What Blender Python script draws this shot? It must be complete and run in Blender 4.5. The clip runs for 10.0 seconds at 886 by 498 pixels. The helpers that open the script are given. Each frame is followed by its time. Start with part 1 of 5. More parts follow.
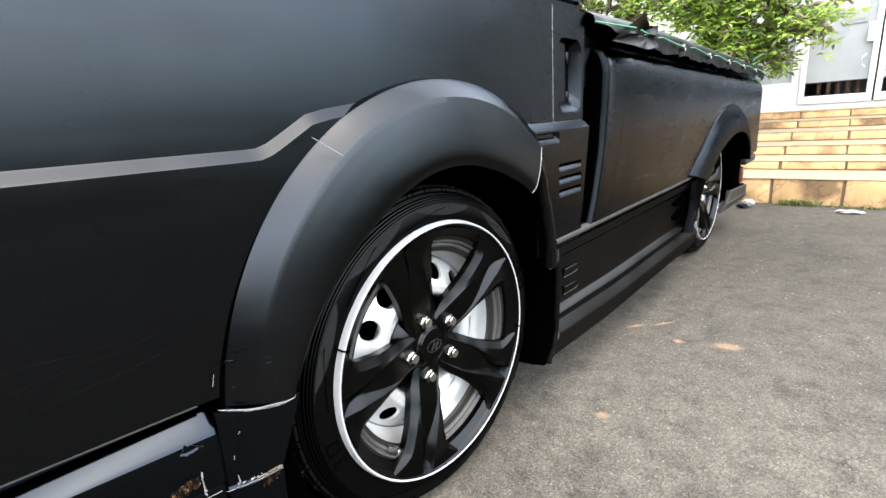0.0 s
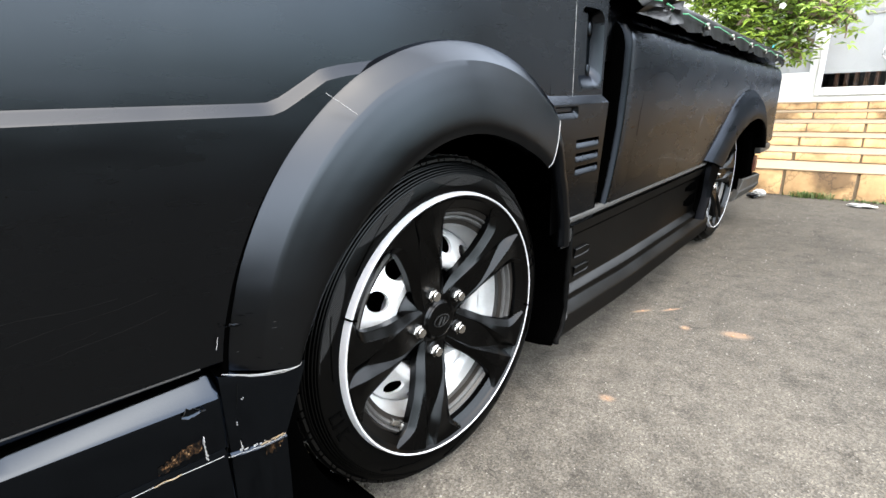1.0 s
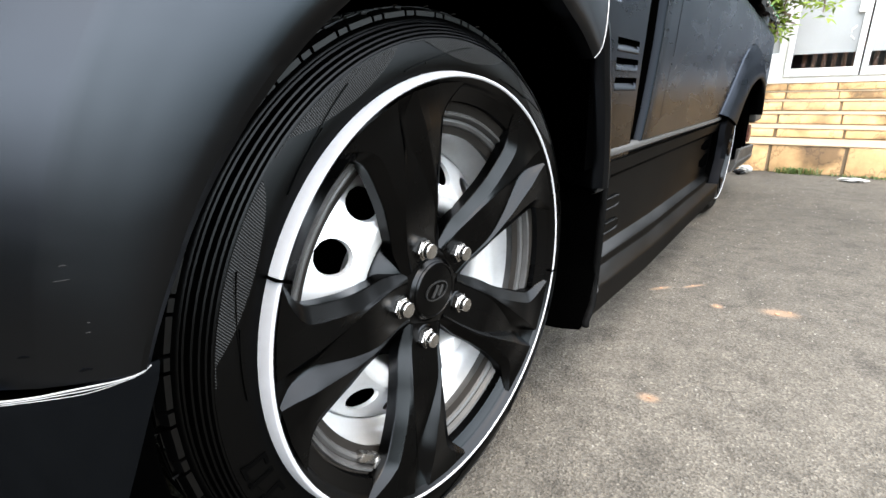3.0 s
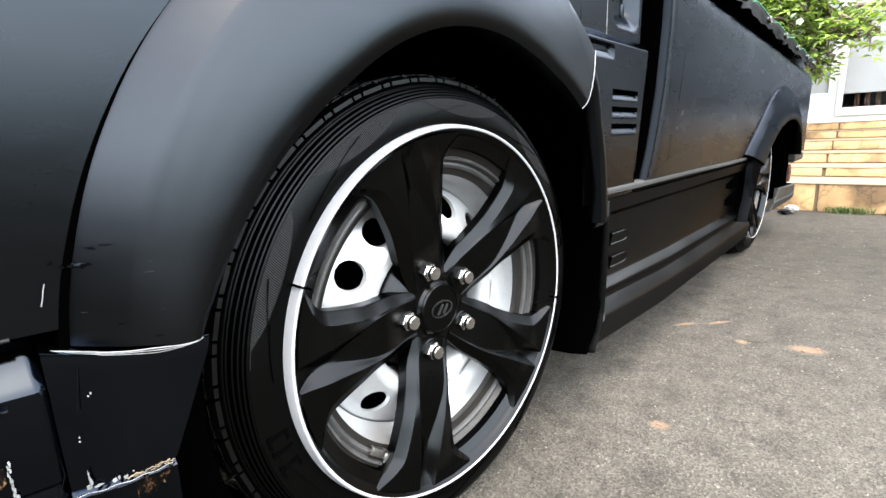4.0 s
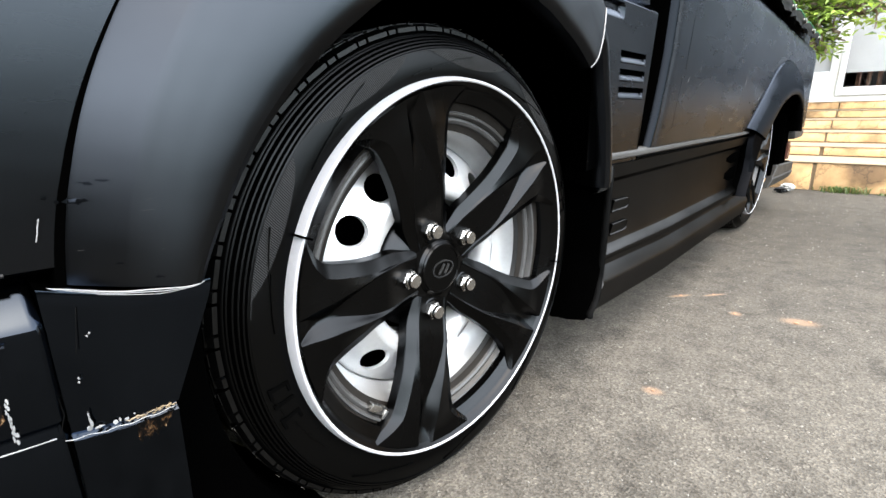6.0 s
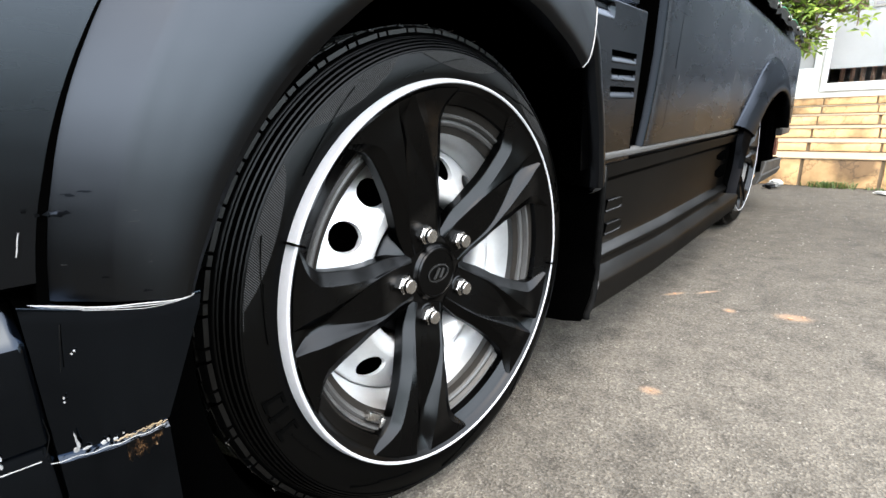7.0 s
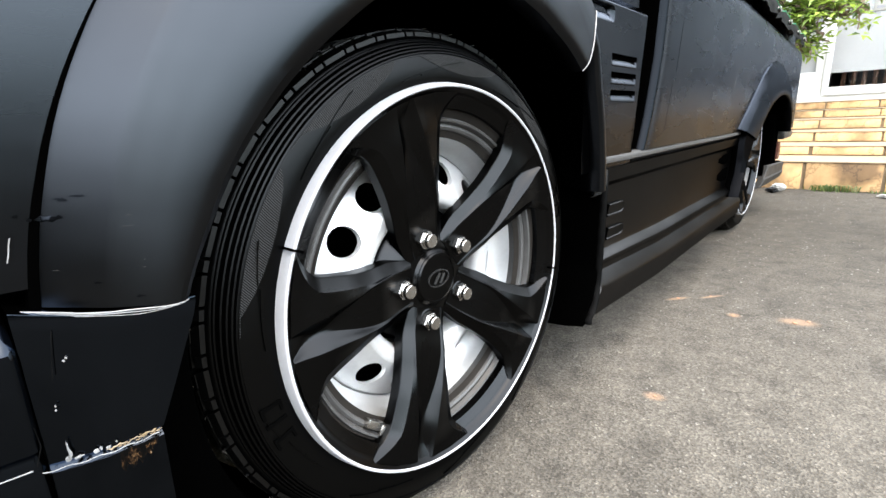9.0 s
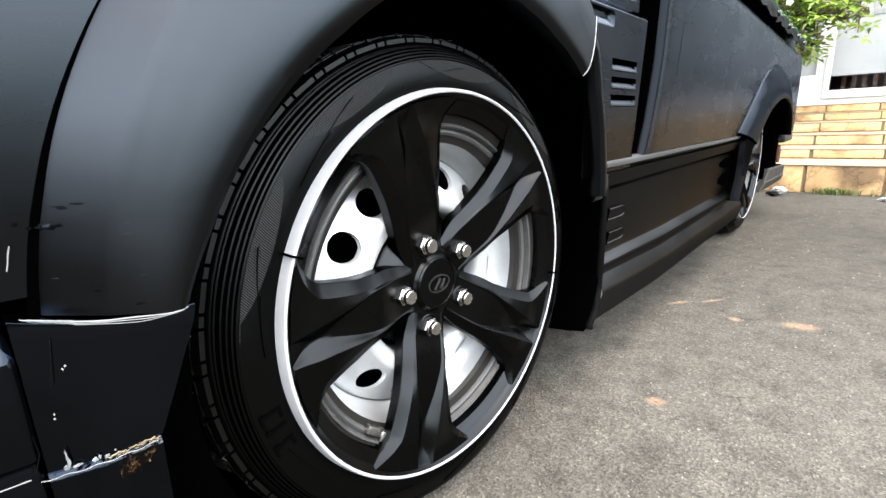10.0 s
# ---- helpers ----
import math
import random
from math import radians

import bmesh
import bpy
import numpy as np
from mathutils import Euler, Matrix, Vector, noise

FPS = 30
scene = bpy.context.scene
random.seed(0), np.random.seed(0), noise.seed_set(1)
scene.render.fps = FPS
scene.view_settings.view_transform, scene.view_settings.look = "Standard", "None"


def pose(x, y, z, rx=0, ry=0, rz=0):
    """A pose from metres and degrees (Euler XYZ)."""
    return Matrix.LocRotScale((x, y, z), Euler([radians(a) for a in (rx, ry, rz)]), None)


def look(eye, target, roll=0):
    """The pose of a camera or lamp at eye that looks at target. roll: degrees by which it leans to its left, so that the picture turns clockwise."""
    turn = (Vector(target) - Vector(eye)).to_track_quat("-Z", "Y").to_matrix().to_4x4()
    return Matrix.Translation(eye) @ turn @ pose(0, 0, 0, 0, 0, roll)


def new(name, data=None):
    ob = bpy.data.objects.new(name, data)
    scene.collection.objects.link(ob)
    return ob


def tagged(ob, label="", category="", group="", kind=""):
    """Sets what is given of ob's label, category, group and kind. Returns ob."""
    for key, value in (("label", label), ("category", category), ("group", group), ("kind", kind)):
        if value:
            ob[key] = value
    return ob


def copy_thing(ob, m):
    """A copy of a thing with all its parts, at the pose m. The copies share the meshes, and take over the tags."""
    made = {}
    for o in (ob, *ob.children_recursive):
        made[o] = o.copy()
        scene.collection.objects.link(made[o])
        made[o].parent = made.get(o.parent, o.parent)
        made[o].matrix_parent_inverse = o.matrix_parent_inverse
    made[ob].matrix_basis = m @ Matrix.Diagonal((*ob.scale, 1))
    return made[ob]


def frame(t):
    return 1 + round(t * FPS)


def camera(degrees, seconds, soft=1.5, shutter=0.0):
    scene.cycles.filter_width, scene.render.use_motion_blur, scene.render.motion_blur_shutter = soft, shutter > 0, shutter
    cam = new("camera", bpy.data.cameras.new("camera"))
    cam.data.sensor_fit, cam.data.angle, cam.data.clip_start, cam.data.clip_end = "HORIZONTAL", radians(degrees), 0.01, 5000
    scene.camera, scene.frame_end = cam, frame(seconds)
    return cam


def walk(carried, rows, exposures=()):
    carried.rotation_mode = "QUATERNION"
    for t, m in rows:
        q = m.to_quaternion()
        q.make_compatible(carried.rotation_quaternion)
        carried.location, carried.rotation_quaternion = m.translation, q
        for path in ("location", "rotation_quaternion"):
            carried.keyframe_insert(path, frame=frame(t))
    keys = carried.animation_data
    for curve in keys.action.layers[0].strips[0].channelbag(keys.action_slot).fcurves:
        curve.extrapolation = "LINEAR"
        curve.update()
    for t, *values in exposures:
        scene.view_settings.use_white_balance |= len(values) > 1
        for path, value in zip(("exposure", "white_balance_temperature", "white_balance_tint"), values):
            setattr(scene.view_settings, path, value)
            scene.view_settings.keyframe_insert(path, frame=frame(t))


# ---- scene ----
EXPOSURE, KELVIN, TINT_GREEN = 4.0, 7650, 5
cam = camera(85.67, 10.0)
# seconds, eye x y z, yaw to the left of +y, pitch, lean
PATH = [
    (0.0, 0.5534, -0.6171, 0.7401, 41.71, -14.95, -4.06),
    (0.5, 0.5429, -0.5997, 0.7286, 42.02, -16.68, -3.76),
    (1.0, 0.5257, -0.6132, 0.7187, 42.06, -17.20, -1.94),
    (1.5, 0.4925, -0.5933, 0.6819, 41.54, -17.89, -0.41),
    (2.0, 0.4023, -0.5476, 0.6423, 41.73, -18.41, -2.27),
    (2.5, 0.3044, -0.4536, 0.5714, 39.14, -19.15, -2.09),
    (2.7, 0.2831, -0.4201, 0.5446, 37.48, -19.19, -1.49),
    (3.8, 0.3860, -0.4492, 0.5506, 41.13, -13.18, -2.16),
    (4.0, 0.3986, -0.4612, 0.5458, 42.95, -12.57, -2.41),
    (4.5, 0.3989, -0.4670, 0.5422, 44.05, -12.60, -1.70),
    (5.0, 0.3959, -0.4637, 0.5399, 42.95, -13.82, -1.62),
    (5.5, 0.3917, -0.4648, 0.5318, 42.65, -14.70, -1.94),
    (6.0, 0.3867, -0.4661, 0.5236, 42.27, -15.66, -1.08),
    (7.5, 0.3759, -0.4592, 0.5249, 40.96, -15.36, -2.25),
    (8.0, 0.3760, -0.4588, 0.5244, 41.63, -15.26, -1.87),
    (8.5, 0.3777, -0.4583, 0.5236, 41.95, -15.06, -2.16),
    (9.0, 0.3769, -0.4560, 0.5210, 41.56, -14.71, -2.36),
    (9.5, 0.3763, -0.4551, 0.5236, 41.49, -14.48, -2.29),
    (10.0, 0.3763, -0.4545, 0.5237, 41.63, -14.35, -2.41),
]


def eye_row(t, x, y, z, yaw, pitch, lean):
    a, b = radians(yaw), radians(pitch)
    ahead = (-math.sin(a) * math.cos(b), math.cos(a) * math.cos(b), math.sin(b))
    return t, look((x, y, z), (x + ahead[0], y + ahead[1], z + ahead[2]), lean)


walk(cam, [eye_row(*r) for r in PATH], [(t, EXPOSURE + e, KELVIN, TINT_GREEN) for t, e in ((0.0, -0.18), (0.5, -0.04), (1.0, -0.06), (2.0, 0.0), (10.0, 0.0))])

# ---- light ----
world = bpy.data.worlds.new("sky")
scene.world = world
world.use_nodes = True
wn = world.node_tree
bg = wn.nodes["Background"]
sky = wn.nodes.new("ShaderNodeTexSky")
sky.sky_type, sky.sun_disc = "NISHITA", False
sky.sun_elevation, sky.sun_rotation = radians(68), radians(110)
sky.air_density, sky.dust_density = 1.0, 1.2
wn.links.new(sky.outputs["Color"], bg.inputs["Color"])
bg.inputs["Strength"].default_value = 0.125
sun = new("sun", bpy.data.lights.new("sun", "SUN"))
sun.data.energy, sun.data.angle, sun.data.color = 1.32, radians(152), (1.0, 0.98, 0.985)
sun.matrix_world = look((0.1, -0.15, 2.2), (0, 0, 0))


# ---- materials ----
def shader(name):
    m = bpy.data.materials.new(name)
    m.use_nodes = True
    return m, m.node_tree, m.node_tree.nodes["Principled BSDF"]


def noise_node(nt, scale, detail=5, rough=0.6, stretch=None):
    tc = nt.nodes.new("ShaderNodeTexCoord")
    n = nt.nodes.new("ShaderNodeTexNoise")
    n.inputs["Scale"].default_value, n.inputs["Detail"].default_value, n.inputs["Roughness"].default_value = scale, detail, rough
    if stretch:
        mp = nt.nodes.new("ShaderNodeMapping")
        mp.inputs["Scale"].default_value = stretch
        nt.links.new(tc.outputs["Object"], mp.inputs["Vector"])
        nt.links.new(mp.outputs["Vector"], n.inputs["Vector"])
    else:
        nt.links.new(tc.outputs["Object"], n.inputs["Vector"])
    return n


def ramp_node(nt, src, stops):
    r = nt.nodes.new("ShaderNodeValToRGB")
    while len(r.color_ramp.elements) < len(stops):
        r.color_ramp.elements.new(0.5)
    for e, (p, c) in zip(r.color_ramp.elements, stops):
        e.position, e.color = p, (*c, 1) if len(c) == 3 else c
    nt.links.new(src, r.inputs["Fac"])
    return r


def grey(v):
    return (v, v, v)


def surf(name, col, rough=0.5, metal=0.0, var=0.2, scale=12, fine=160, bump=0.05, depth=0.002, spec=0.5, rvar=0.08, coat=0.0, stretch=None):
    """A painted, moulded or metal surface: colour, gloss and relief vary at two scales."""
    m, nt, p = shader(name)
    a, b = noise_node(nt, scale, 4, 0.6, stretch), noise_node(nt, fine, 3)
    mix = nt.nodes.new("ShaderNodeMath")
    mix.operation, mix.inputs[1].default_value = "MULTIPLY_ADD", 0.35
    nt.links.new(b.outputs["Fac"], mix.inputs[0])
    nt.links.new(a.outputs["Fac"], mix.inputs[2])
    lo, hi = tuple(c * (1 - var) for c in col), tuple(min(1, c * (1 + var)) for c in col)
    r = ramp_node(nt, mix.outputs[0], [(0.4, lo), (0.95, hi)])
    nt.links.new(r.outputs["Color"], p.inputs["Base Color"])
    rr = nt.nodes.new("ShaderNodeMapRange")
    rr.inputs["To Min"].default_value, rr.inputs["To Max"].default_value = max(0.02, rough - rvar), min(1, rough + rvar)
    rr.inputs["From Min"].default_value, rr.inputs["From Max"].default_value = 0.3, 0.7
    nt.links.new(a.outputs["Fac"], rr.inputs["Value"])
    nt.links.new(rr.outputs["Result"], p.inputs["Roughness"])
    p.inputs["Metallic"].default_value, p.inputs["Specular IOR Level"].default_value = metal, spec
    p.inputs["Coat Weight"].default_value = coat
    if bump:
        bn = nt.nodes.new("ShaderNodeBump")
        bn.inputs["Strength"].default_value, bn.inputs["Distance"].default_value = bump, depth
        nt.links.new(b.outputs["Fac"], bn.inputs["Height"])
        nt.links.new(bn.outputs["Normal"], p.inputs["Normal"])
    return m


def satin(name, base, gloss, rough, spread, dusty, grazing=3.4, slant=1.9):
    """Matt film over black: an even soft reflection, faint dust, rubbed patches and long scuffs."""
    m, nt, p = shader(name)
    big, dust, scuff = noise_node(nt, 2.2, 5), noise_node(nt, 60, 6, 0.7), noise_node(nt, 5, 5, 0.6, (1, 0.8, 3))
    r = ramp_node(nt, big.outputs["Fac"], [(0.3, tuple(c * 0.7 for c in base)), (0.75, tuple(c * 1.4 for c in base))])
    d = ramp_node(nt, dust.outputs["Fac"], [(0.66, grey(0.0)), (0.85, grey(0.3))])
    mx = nt.nodes.new("ShaderNodeMix")
    mx.data_type = "RGBA"
    mx.inputs["B"].default_value = (dusty, dusty * 0.97, dusty * 0.93, 1)
    nt.links.new(d.outputs["Color"], mx.inputs["Factor"])
    nt.links.new(r.outputs["Color"], mx.inputs["A"])
    rr = nt.nodes.new("ShaderNodeMapRange")
    rr.inputs["From Min"].default_value, rr.inputs["From Max"].default_value = 0.3, 0.7
    rr.inputs["To Min"].default_value, rr.inputs["To Max"].default_value = rough - spread, rough + spread
    nt.links.new(scuff.outputs["Fac"], rr.inputs["Value"])
    bn = nt.nodes.new("ShaderNodeBump")
    bn.inputs["Strength"].default_value, bn.inputs["Distance"].default_value = 0.006, 0.001
    nt.links.new(dust.outputs["Fac"], bn.inputs["Height"])
    under, film, both = nt.nodes.new("ShaderNodeBsdfDiffuse"), nt.nodes.new("ShaderNodeBsdfGlossy"), nt.nodes.new("ShaderNodeAddShader")
    film.distribution = "BECKMANN"
    shade = ramp_node(nt, big.outputs["Fac"], [(0.3, tuple(c * 0.9 for c in gloss)), (0.75, tuple(c * 1.1 for c in gloss))])
    nt.links.new(mx.outputs["Result"], under.inputs["Color"])
    lw = nt.nodes.new("ShaderNodeLayerWeight")
    lw.inputs["Blend"].default_value = 0.5
    rise = nt.nodes.new("ShaderNodeMapRange")
    rise.inputs["From Min"].default_value, rise.inputs["From Max"].default_value = 0.4, 0.64
    rise.inputs["To Min"].default_value, rise.inputs["To Max"].default_value = 1.0, slant
    nt.links.new(lw.outputs["Facing"], rise.inputs["Value"])
    gl = nt.nodes.new("ShaderNodeMix")
    gl.data_type, gl.blend_type = "RGBA", "MULTIPLY"
    gl.inputs["Factor"].default_value = 1.0
    nt.links.new(shade.outputs["Color"], gl.inputs["A"])
    skim = nt.nodes.new("ShaderNodeMapRange")
    skim.inputs["From Min"].default_value, skim.inputs["From Max"].default_value = 0.66, 0.9
    skim.inputs["To Min"].default_value, skim.inputs["To Max"].default_value = 1.0, grazing
    nt.links.new(lw.outputs["Facing"], skim.inputs["Value"])
    prod = nt.nodes.new("ShaderNodeMath")
    prod.operation = "MULTIPLY"
    nt.links.new(rise.outputs["Result"], prod.inputs[0])
    nt.links.new(skim.outputs["Result"], prod.inputs[1])
    nt.links.new(prod.outputs[0], gl.inputs["B"])
    nt.links.new(gl.outputs["Result"], film.inputs["Color"])
    nt.links.new(rr.outputs["Result"], film.inputs["Roughness"])
    for k, sh in enumerate((under, film)):
        nt.links.new(bn.outputs["Normal"], sh.inputs["Normal"])
        nt.links.new(sh.outputs["BSDF"], both.inputs[k])
    nt.links.new(both.outputs["Shader"], nt.nodes["Material Output"].inputs["Surface"])
    nt.nodes.remove(p)
    return m


def asphalt_mat():
    m, nt, p = shader("worn_asphalt")
    tc = nt.nodes.new("ShaderNodeTexCoord")
    agg = nt.nodes.new("ShaderNodeTexVoronoi")
    agg.inputs["Scale"].default_value = 270
    nt.links.new(tc.outputs["Object"], agg.inputs["Vector"])
    fine, mid, big = noise_node(nt, 260, 4, 0.7), noise_node(nt, 14, 6, 0.65), noise_node(nt, 1.7, 6, 0.6)
    stone = ramp_node(nt, agg.outputs["Color"], [(0.06, (0.0155, 0.0141, 0.0121)), (0.45, (0.048, 0.0437, 0.0371)), (0.85, (0.097, 0.088, 0.075)), (0.98, (0.17, 0.1555, 0.133))])
    dust = ramp_node(nt, fine.outputs["Fac"], [(0.36, (0.032, 0.0289, 0.0245)), (0.66, (0.089, 0.0801, 0.0679))])
    m1 = nt.nodes.new("ShaderNodeMix")
    m1.data_type = "RGBA"
    m1.inputs["Factor"].default_value = 0.5
    nt.links.new(stone.outputs["Color"], m1.inputs["A"])
    nt.links.new(dust.outputs["Color"], m1.inputs["B"])
    tone = ramp_node(nt, mid.outputs["Fac"], [(0.28, grey(0.6)), (0.5, grey(1.0)), (0.75, grey(1.22))])
    wear = ramp_node(nt, big.outputs["Fac"], [(0.3, grey(0.66)), (0.5, grey(1.0)), (0.75, grey(1.15))])
    last = m1.outputs["Result"]
    # Darker towards larger y, the boundary broken up by noise.
    sep = nt.nodes.new("ShaderNodeSeparateXYZ")
    nt.links.new(tc.outputs["Object"], sep.inputs["Vector"])
    edge = nt.nodes.new("ShaderNodeMath")
    edge.operation, edge.inputs[1].default_value = "MULTIPLY_ADD", 2.2
    nt.links.new(big.outputs["Fac"], edge.inputs[0])
    nt.links.new(sep.outputs["Y"], edge.inputs[2])
    mr = nt.nodes.new("ShaderNodeMapRange")
    mr.inputs["From Min"].default_value, mr.inputs["From Max"].default_value = 1.6, 3.0
    nt.links.new(edge.outputs[0], mr.inputs["Value"])
    far_tone = ramp_node(nt, mr.outputs["Result"], [(0.0, grey(1.0)), (1.0, (0.6, 0.59, 0.57))])
    fleck = noise_node(nt, 75, 3, 0.5, (1, 1.6, 1))
    dots = ramp_node(nt, fleck.outputs["Fac"], [(0.69, grey(1.0)), (0.76, grey(0.42))])
    web = nt.nodes.new("ShaderNodeTexVoronoi")
    web.feature = "DISTANCE_TO_EDGE"
    web.inputs["Scale"].default_value = 13
    wv = nt.nodes.new("ShaderNodeVectorMath")
    wv.operation = "MULTIPLY_ADD"
    wv.inputs[1].default_value = (0.09, 0.09, 0.09)
    nt.links.new(mid.outputs["Color"], wv.inputs[0])
    nt.links.new(tc.outputs["Object"], wv.inputs[2])
    nt.links.new(wv.outputs["Vector"], web.inputs["Vector"])
    thin = ramp_node(nt, web.outputs["Distance"], [(0.0, grey(0.0)), (0.045, grey(1.0))])
    gap = noise_node(nt, 6, 4)
    part_of = ramp_node(nt, gap.outputs["Fac"], [(0.5, grey(1.0)), (0.64, grey(0.68))])
    crack = nt.nodes.new("ShaderNodeMix")
    crack.data_type, crack.blend_type = "RGBA", "LIGHTEN"
    crack.inputs["Factor"].default_value = 1.0
    nt.links.new(thin.outputs["Color"], crack.inputs["A"])
    nt.links.new(part_of.outputs["Color"], crack.inputs["B"])
    for t in (tone, wear, far_tone, dots, crack):
        mm = nt.nodes.new("ShaderNodeMix")
        mm.data_type, mm.blend_type = "RGBA", "MULTIPLY"
        mm.inputs["Factor"].default_value = 1.0
        nt.links.new(last, mm.inputs["A"])
        nt.links.new(t.outputs["Result" if t == crack else "Color"], mm.inputs["B"])
        last = mm.outputs["Result"]
    # brick dust rubbed into the surface: centre x, y, half-length x, y
    for k, (cx, cy, sx, sy) in enumerate([(0.018, 0.97, 0.03, 0.008), (0.092, 1.04, 0.032, 0.006), (0.17, 0.925, 0.013, 0.013), (0.305, 0.965, 0.034, 0.02), (0.134, 0.41, 0.016, 0.012)]):
        mp = nt.nodes.new("ShaderNodeMapping")
        mp.vector_type = "TEXTURE"
        mp.inputs["Location"].default_value, mp.inputs["Scale"].default_value = (cx, cy, 0), (sx, sy, 1)
        mp.inputs["Rotation"].default_value = (0, 0, 0.9 if sx > sy * 2 else 0.3)
        nt.links.new(tc.outputs["Object"], mp.inputs["Vector"])
        ln = nt.nodes.new("ShaderNodeVectorMath")
        ln.operation = "LENGTH"
        nt.links.new(mp.outputs["Vector"], ln.inputs[0])
        jit = nt.nodes.new("ShaderNodeMath")
        jit.operation, jit.inputs[1].default_value = "MULTIPLY_ADD", -1.5
        nt.links.new(fine.outputs["Fac"], jit.inputs[0])
        nt.links.new(ln.outputs["Value"], jit.inputs[2])
        rp = ramp_node(nt, jit.outputs[0], [(0.0, grey(0.62)), (0.25, grey(0.3)), (0.75, grey(0.0))])
        mm = nt.nodes.new("ShaderNodeMix")
        mm.data_type = "RGBA"
        mm.inputs["B"].default_value = (0.17, 0.112, 0.075, 1)
        nt.links.new(rp.outputs["Color"], mm.inputs["Factor"])
        nt.links.new(last, mm.inputs["A"])
        last = mm.outputs["Result"]
    nt.links.new(last, p.inputs["Base Color"])
    p.inputs["Roughness"].default_value = 0.9
    p.inputs["Specular IOR Level"].default_value = 0.12
    bn = nt.nodes.new("ShaderNodeBump")
    bn.inputs["Strength"].default_value, bn.inputs["Distance"].default_value = 0.6, 0.003
    nt.links.new(agg.outputs["Distance"], bn.inputs["Height"])
    b2 = nt.nodes.new("ShaderNodeBump")
    b2.inputs["Strength"].default_value, b2.inputs["Distance"].default_value = 0.5, 0.012
    nt.links.new(mid.outputs["Fac"], b2.inputs["Height"])
    nt.links.new(bn.outputs["Normal"], b2.inputs["Normal"])
    nt.links.new(b2.outputs["Normal"], p.inputs["Normal"])
    return m


def block_mat():
    """Tan stone-faced blocks, each a little different, with cracks and drips."""
    m, nt, p = shader("tan_block")
    oi = nt.nodes.new("ShaderNodeObjectInfo")
    a, b = noise_node(nt, 7, 6, 0.65), noise_node(nt, 4, 6, 0.6, (3, 1, 0.35))
    base = ramp_node(nt, a.outputs["Fac"], [(0.25, (0.28, 0.158, 0.068)), (0.55, (0.42, 0.25, 0.115)), (0.85, (0.52, 0.345, 0.185))])
    stain = ramp_node(nt, b.outputs["Fac"], [(0.28, grey(0.45)), (0.45, grey(1.0))])
    mm = nt.nodes.new("ShaderNodeMix")
    mm.data_type, mm.blend_type = "RGBA", "MULTIPLY"
    mm.inputs["Factor"].default_value = 0.6
    nt.links.new(base.outputs["Color"], mm.inputs["A"])
    nt.links.new(stain.outputs["Color"], mm.inputs["B"])
    tc = nt.nodes.new("ShaderNodeNewGeometry")
    wet = nt.nodes.new("ShaderNodeTexNoise")
    wet.inputs["Scale"].default_value, wet.inputs["Detail"].default_value = 2.6, 7
    nt.links.new(tc.outputs["Position"], wet.inputs["Vector"])
    soot = ramp_node(nt, wet.outputs["Fac"], [(0.4, (0.16, 0.14, 0.11)), (0.53, grey(1.0))])
    crack = nt.nodes.new("ShaderNodeTexVoronoi")
    crack.feature = "DISTANCE_TO_EDGE"
    crack.inputs["Scale"].default_value = 4.5
    warp = nt.nodes.new("ShaderNodeVectorMath")
    warp.operation = "MULTIPLY_ADD"
    warp.inputs[1].default_value = (0.25, 0.25, 0.25)
    nt.links.new(a.outputs["Color"], warp.inputs[0])
    nt.links.new(tc.outputs["Position"], warp.inputs[2])
    nt.links.new(warp.outputs["Vector"], crack.inputs["Vector"])
    line = ramp_node(nt, crack.outputs["Distance"], [(0.0, grey(0.35)), (0.03, grey(1.0))])
    for extra, amount in ((soot, 0.85), (line, 0.7)):
        m2 = nt.nodes.new("ShaderNodeMix")
        m2.data_type, m2.blend_type = "RGBA", "MULTIPLY"
        m2.inputs["Factor"].default_value = amount
        nt.links.new(mm.outputs["Result"], m2.inputs["A"])
        nt.links.new(extra.outputs["Color"], m2.inputs["B"])
        mm = m2
    hs = nt.nodes.new("ShaderNodeHueSaturation")
    mr = nt.nodes.new("ShaderNodeMapRange")
    mr.inputs["To Min"].default_value, mr.inputs["To Max"].default_value = 0.85, 1.12
    nt.links.new(oi.outputs["Random"], mr.inputs["Value"])
    nt.links.new(mr.outputs["Result"], hs.inputs["Value"])
    nt.links.new(mm.outputs["Result"], hs.inputs["Color"])
    nt.links.new(hs.outputs["Color"], p.inputs["Base Color"])
    p.inputs["Roughness"].default_value = 0.85
    bn = nt.nodes.new("ShaderNodeBump")
    bn.inputs["Strength"].default_value, bn.inputs["Distance"].default_value = 0.4, 0.01
    nt.links.new(a.outputs["Fac"], bn.inputs["Height"])
    nt.links.new(bn.outputs["Normal"], p.inputs["Normal"])
    return m


def leaf_mat(name, lo, hi):
    m, nt, p = shader(name)
    g = nt.nodes.new("ShaderNodeNewGeometry")
    r = ramp_node(nt, g.outputs["Random Per Island"], [(0.0, lo), (1.0, hi)])
    nt.links.new(r.outputs["Color"], p.inputs["Base Color"])
    p.inputs["Roughness"].default_value = 0.5
    tr = nt.nodes.new("ShaderNodeBsdfTranslucent")
    nt.links.new(r.outputs["Color"], tr.inputs["Color"])
    mx = nt.nodes.new("ShaderNodeMixShader")
    mx.inputs["Fac"].default_value = 0.4
    nt.links.new(p.outputs["BSDF"], mx.inputs[1])
    nt.links.new(tr.outputs["BSDF"], mx.inputs[2])
    nt.links.new(mx.outputs["Shader"], nt.nodes["Material Output"].inputs["Surface"])
    return m


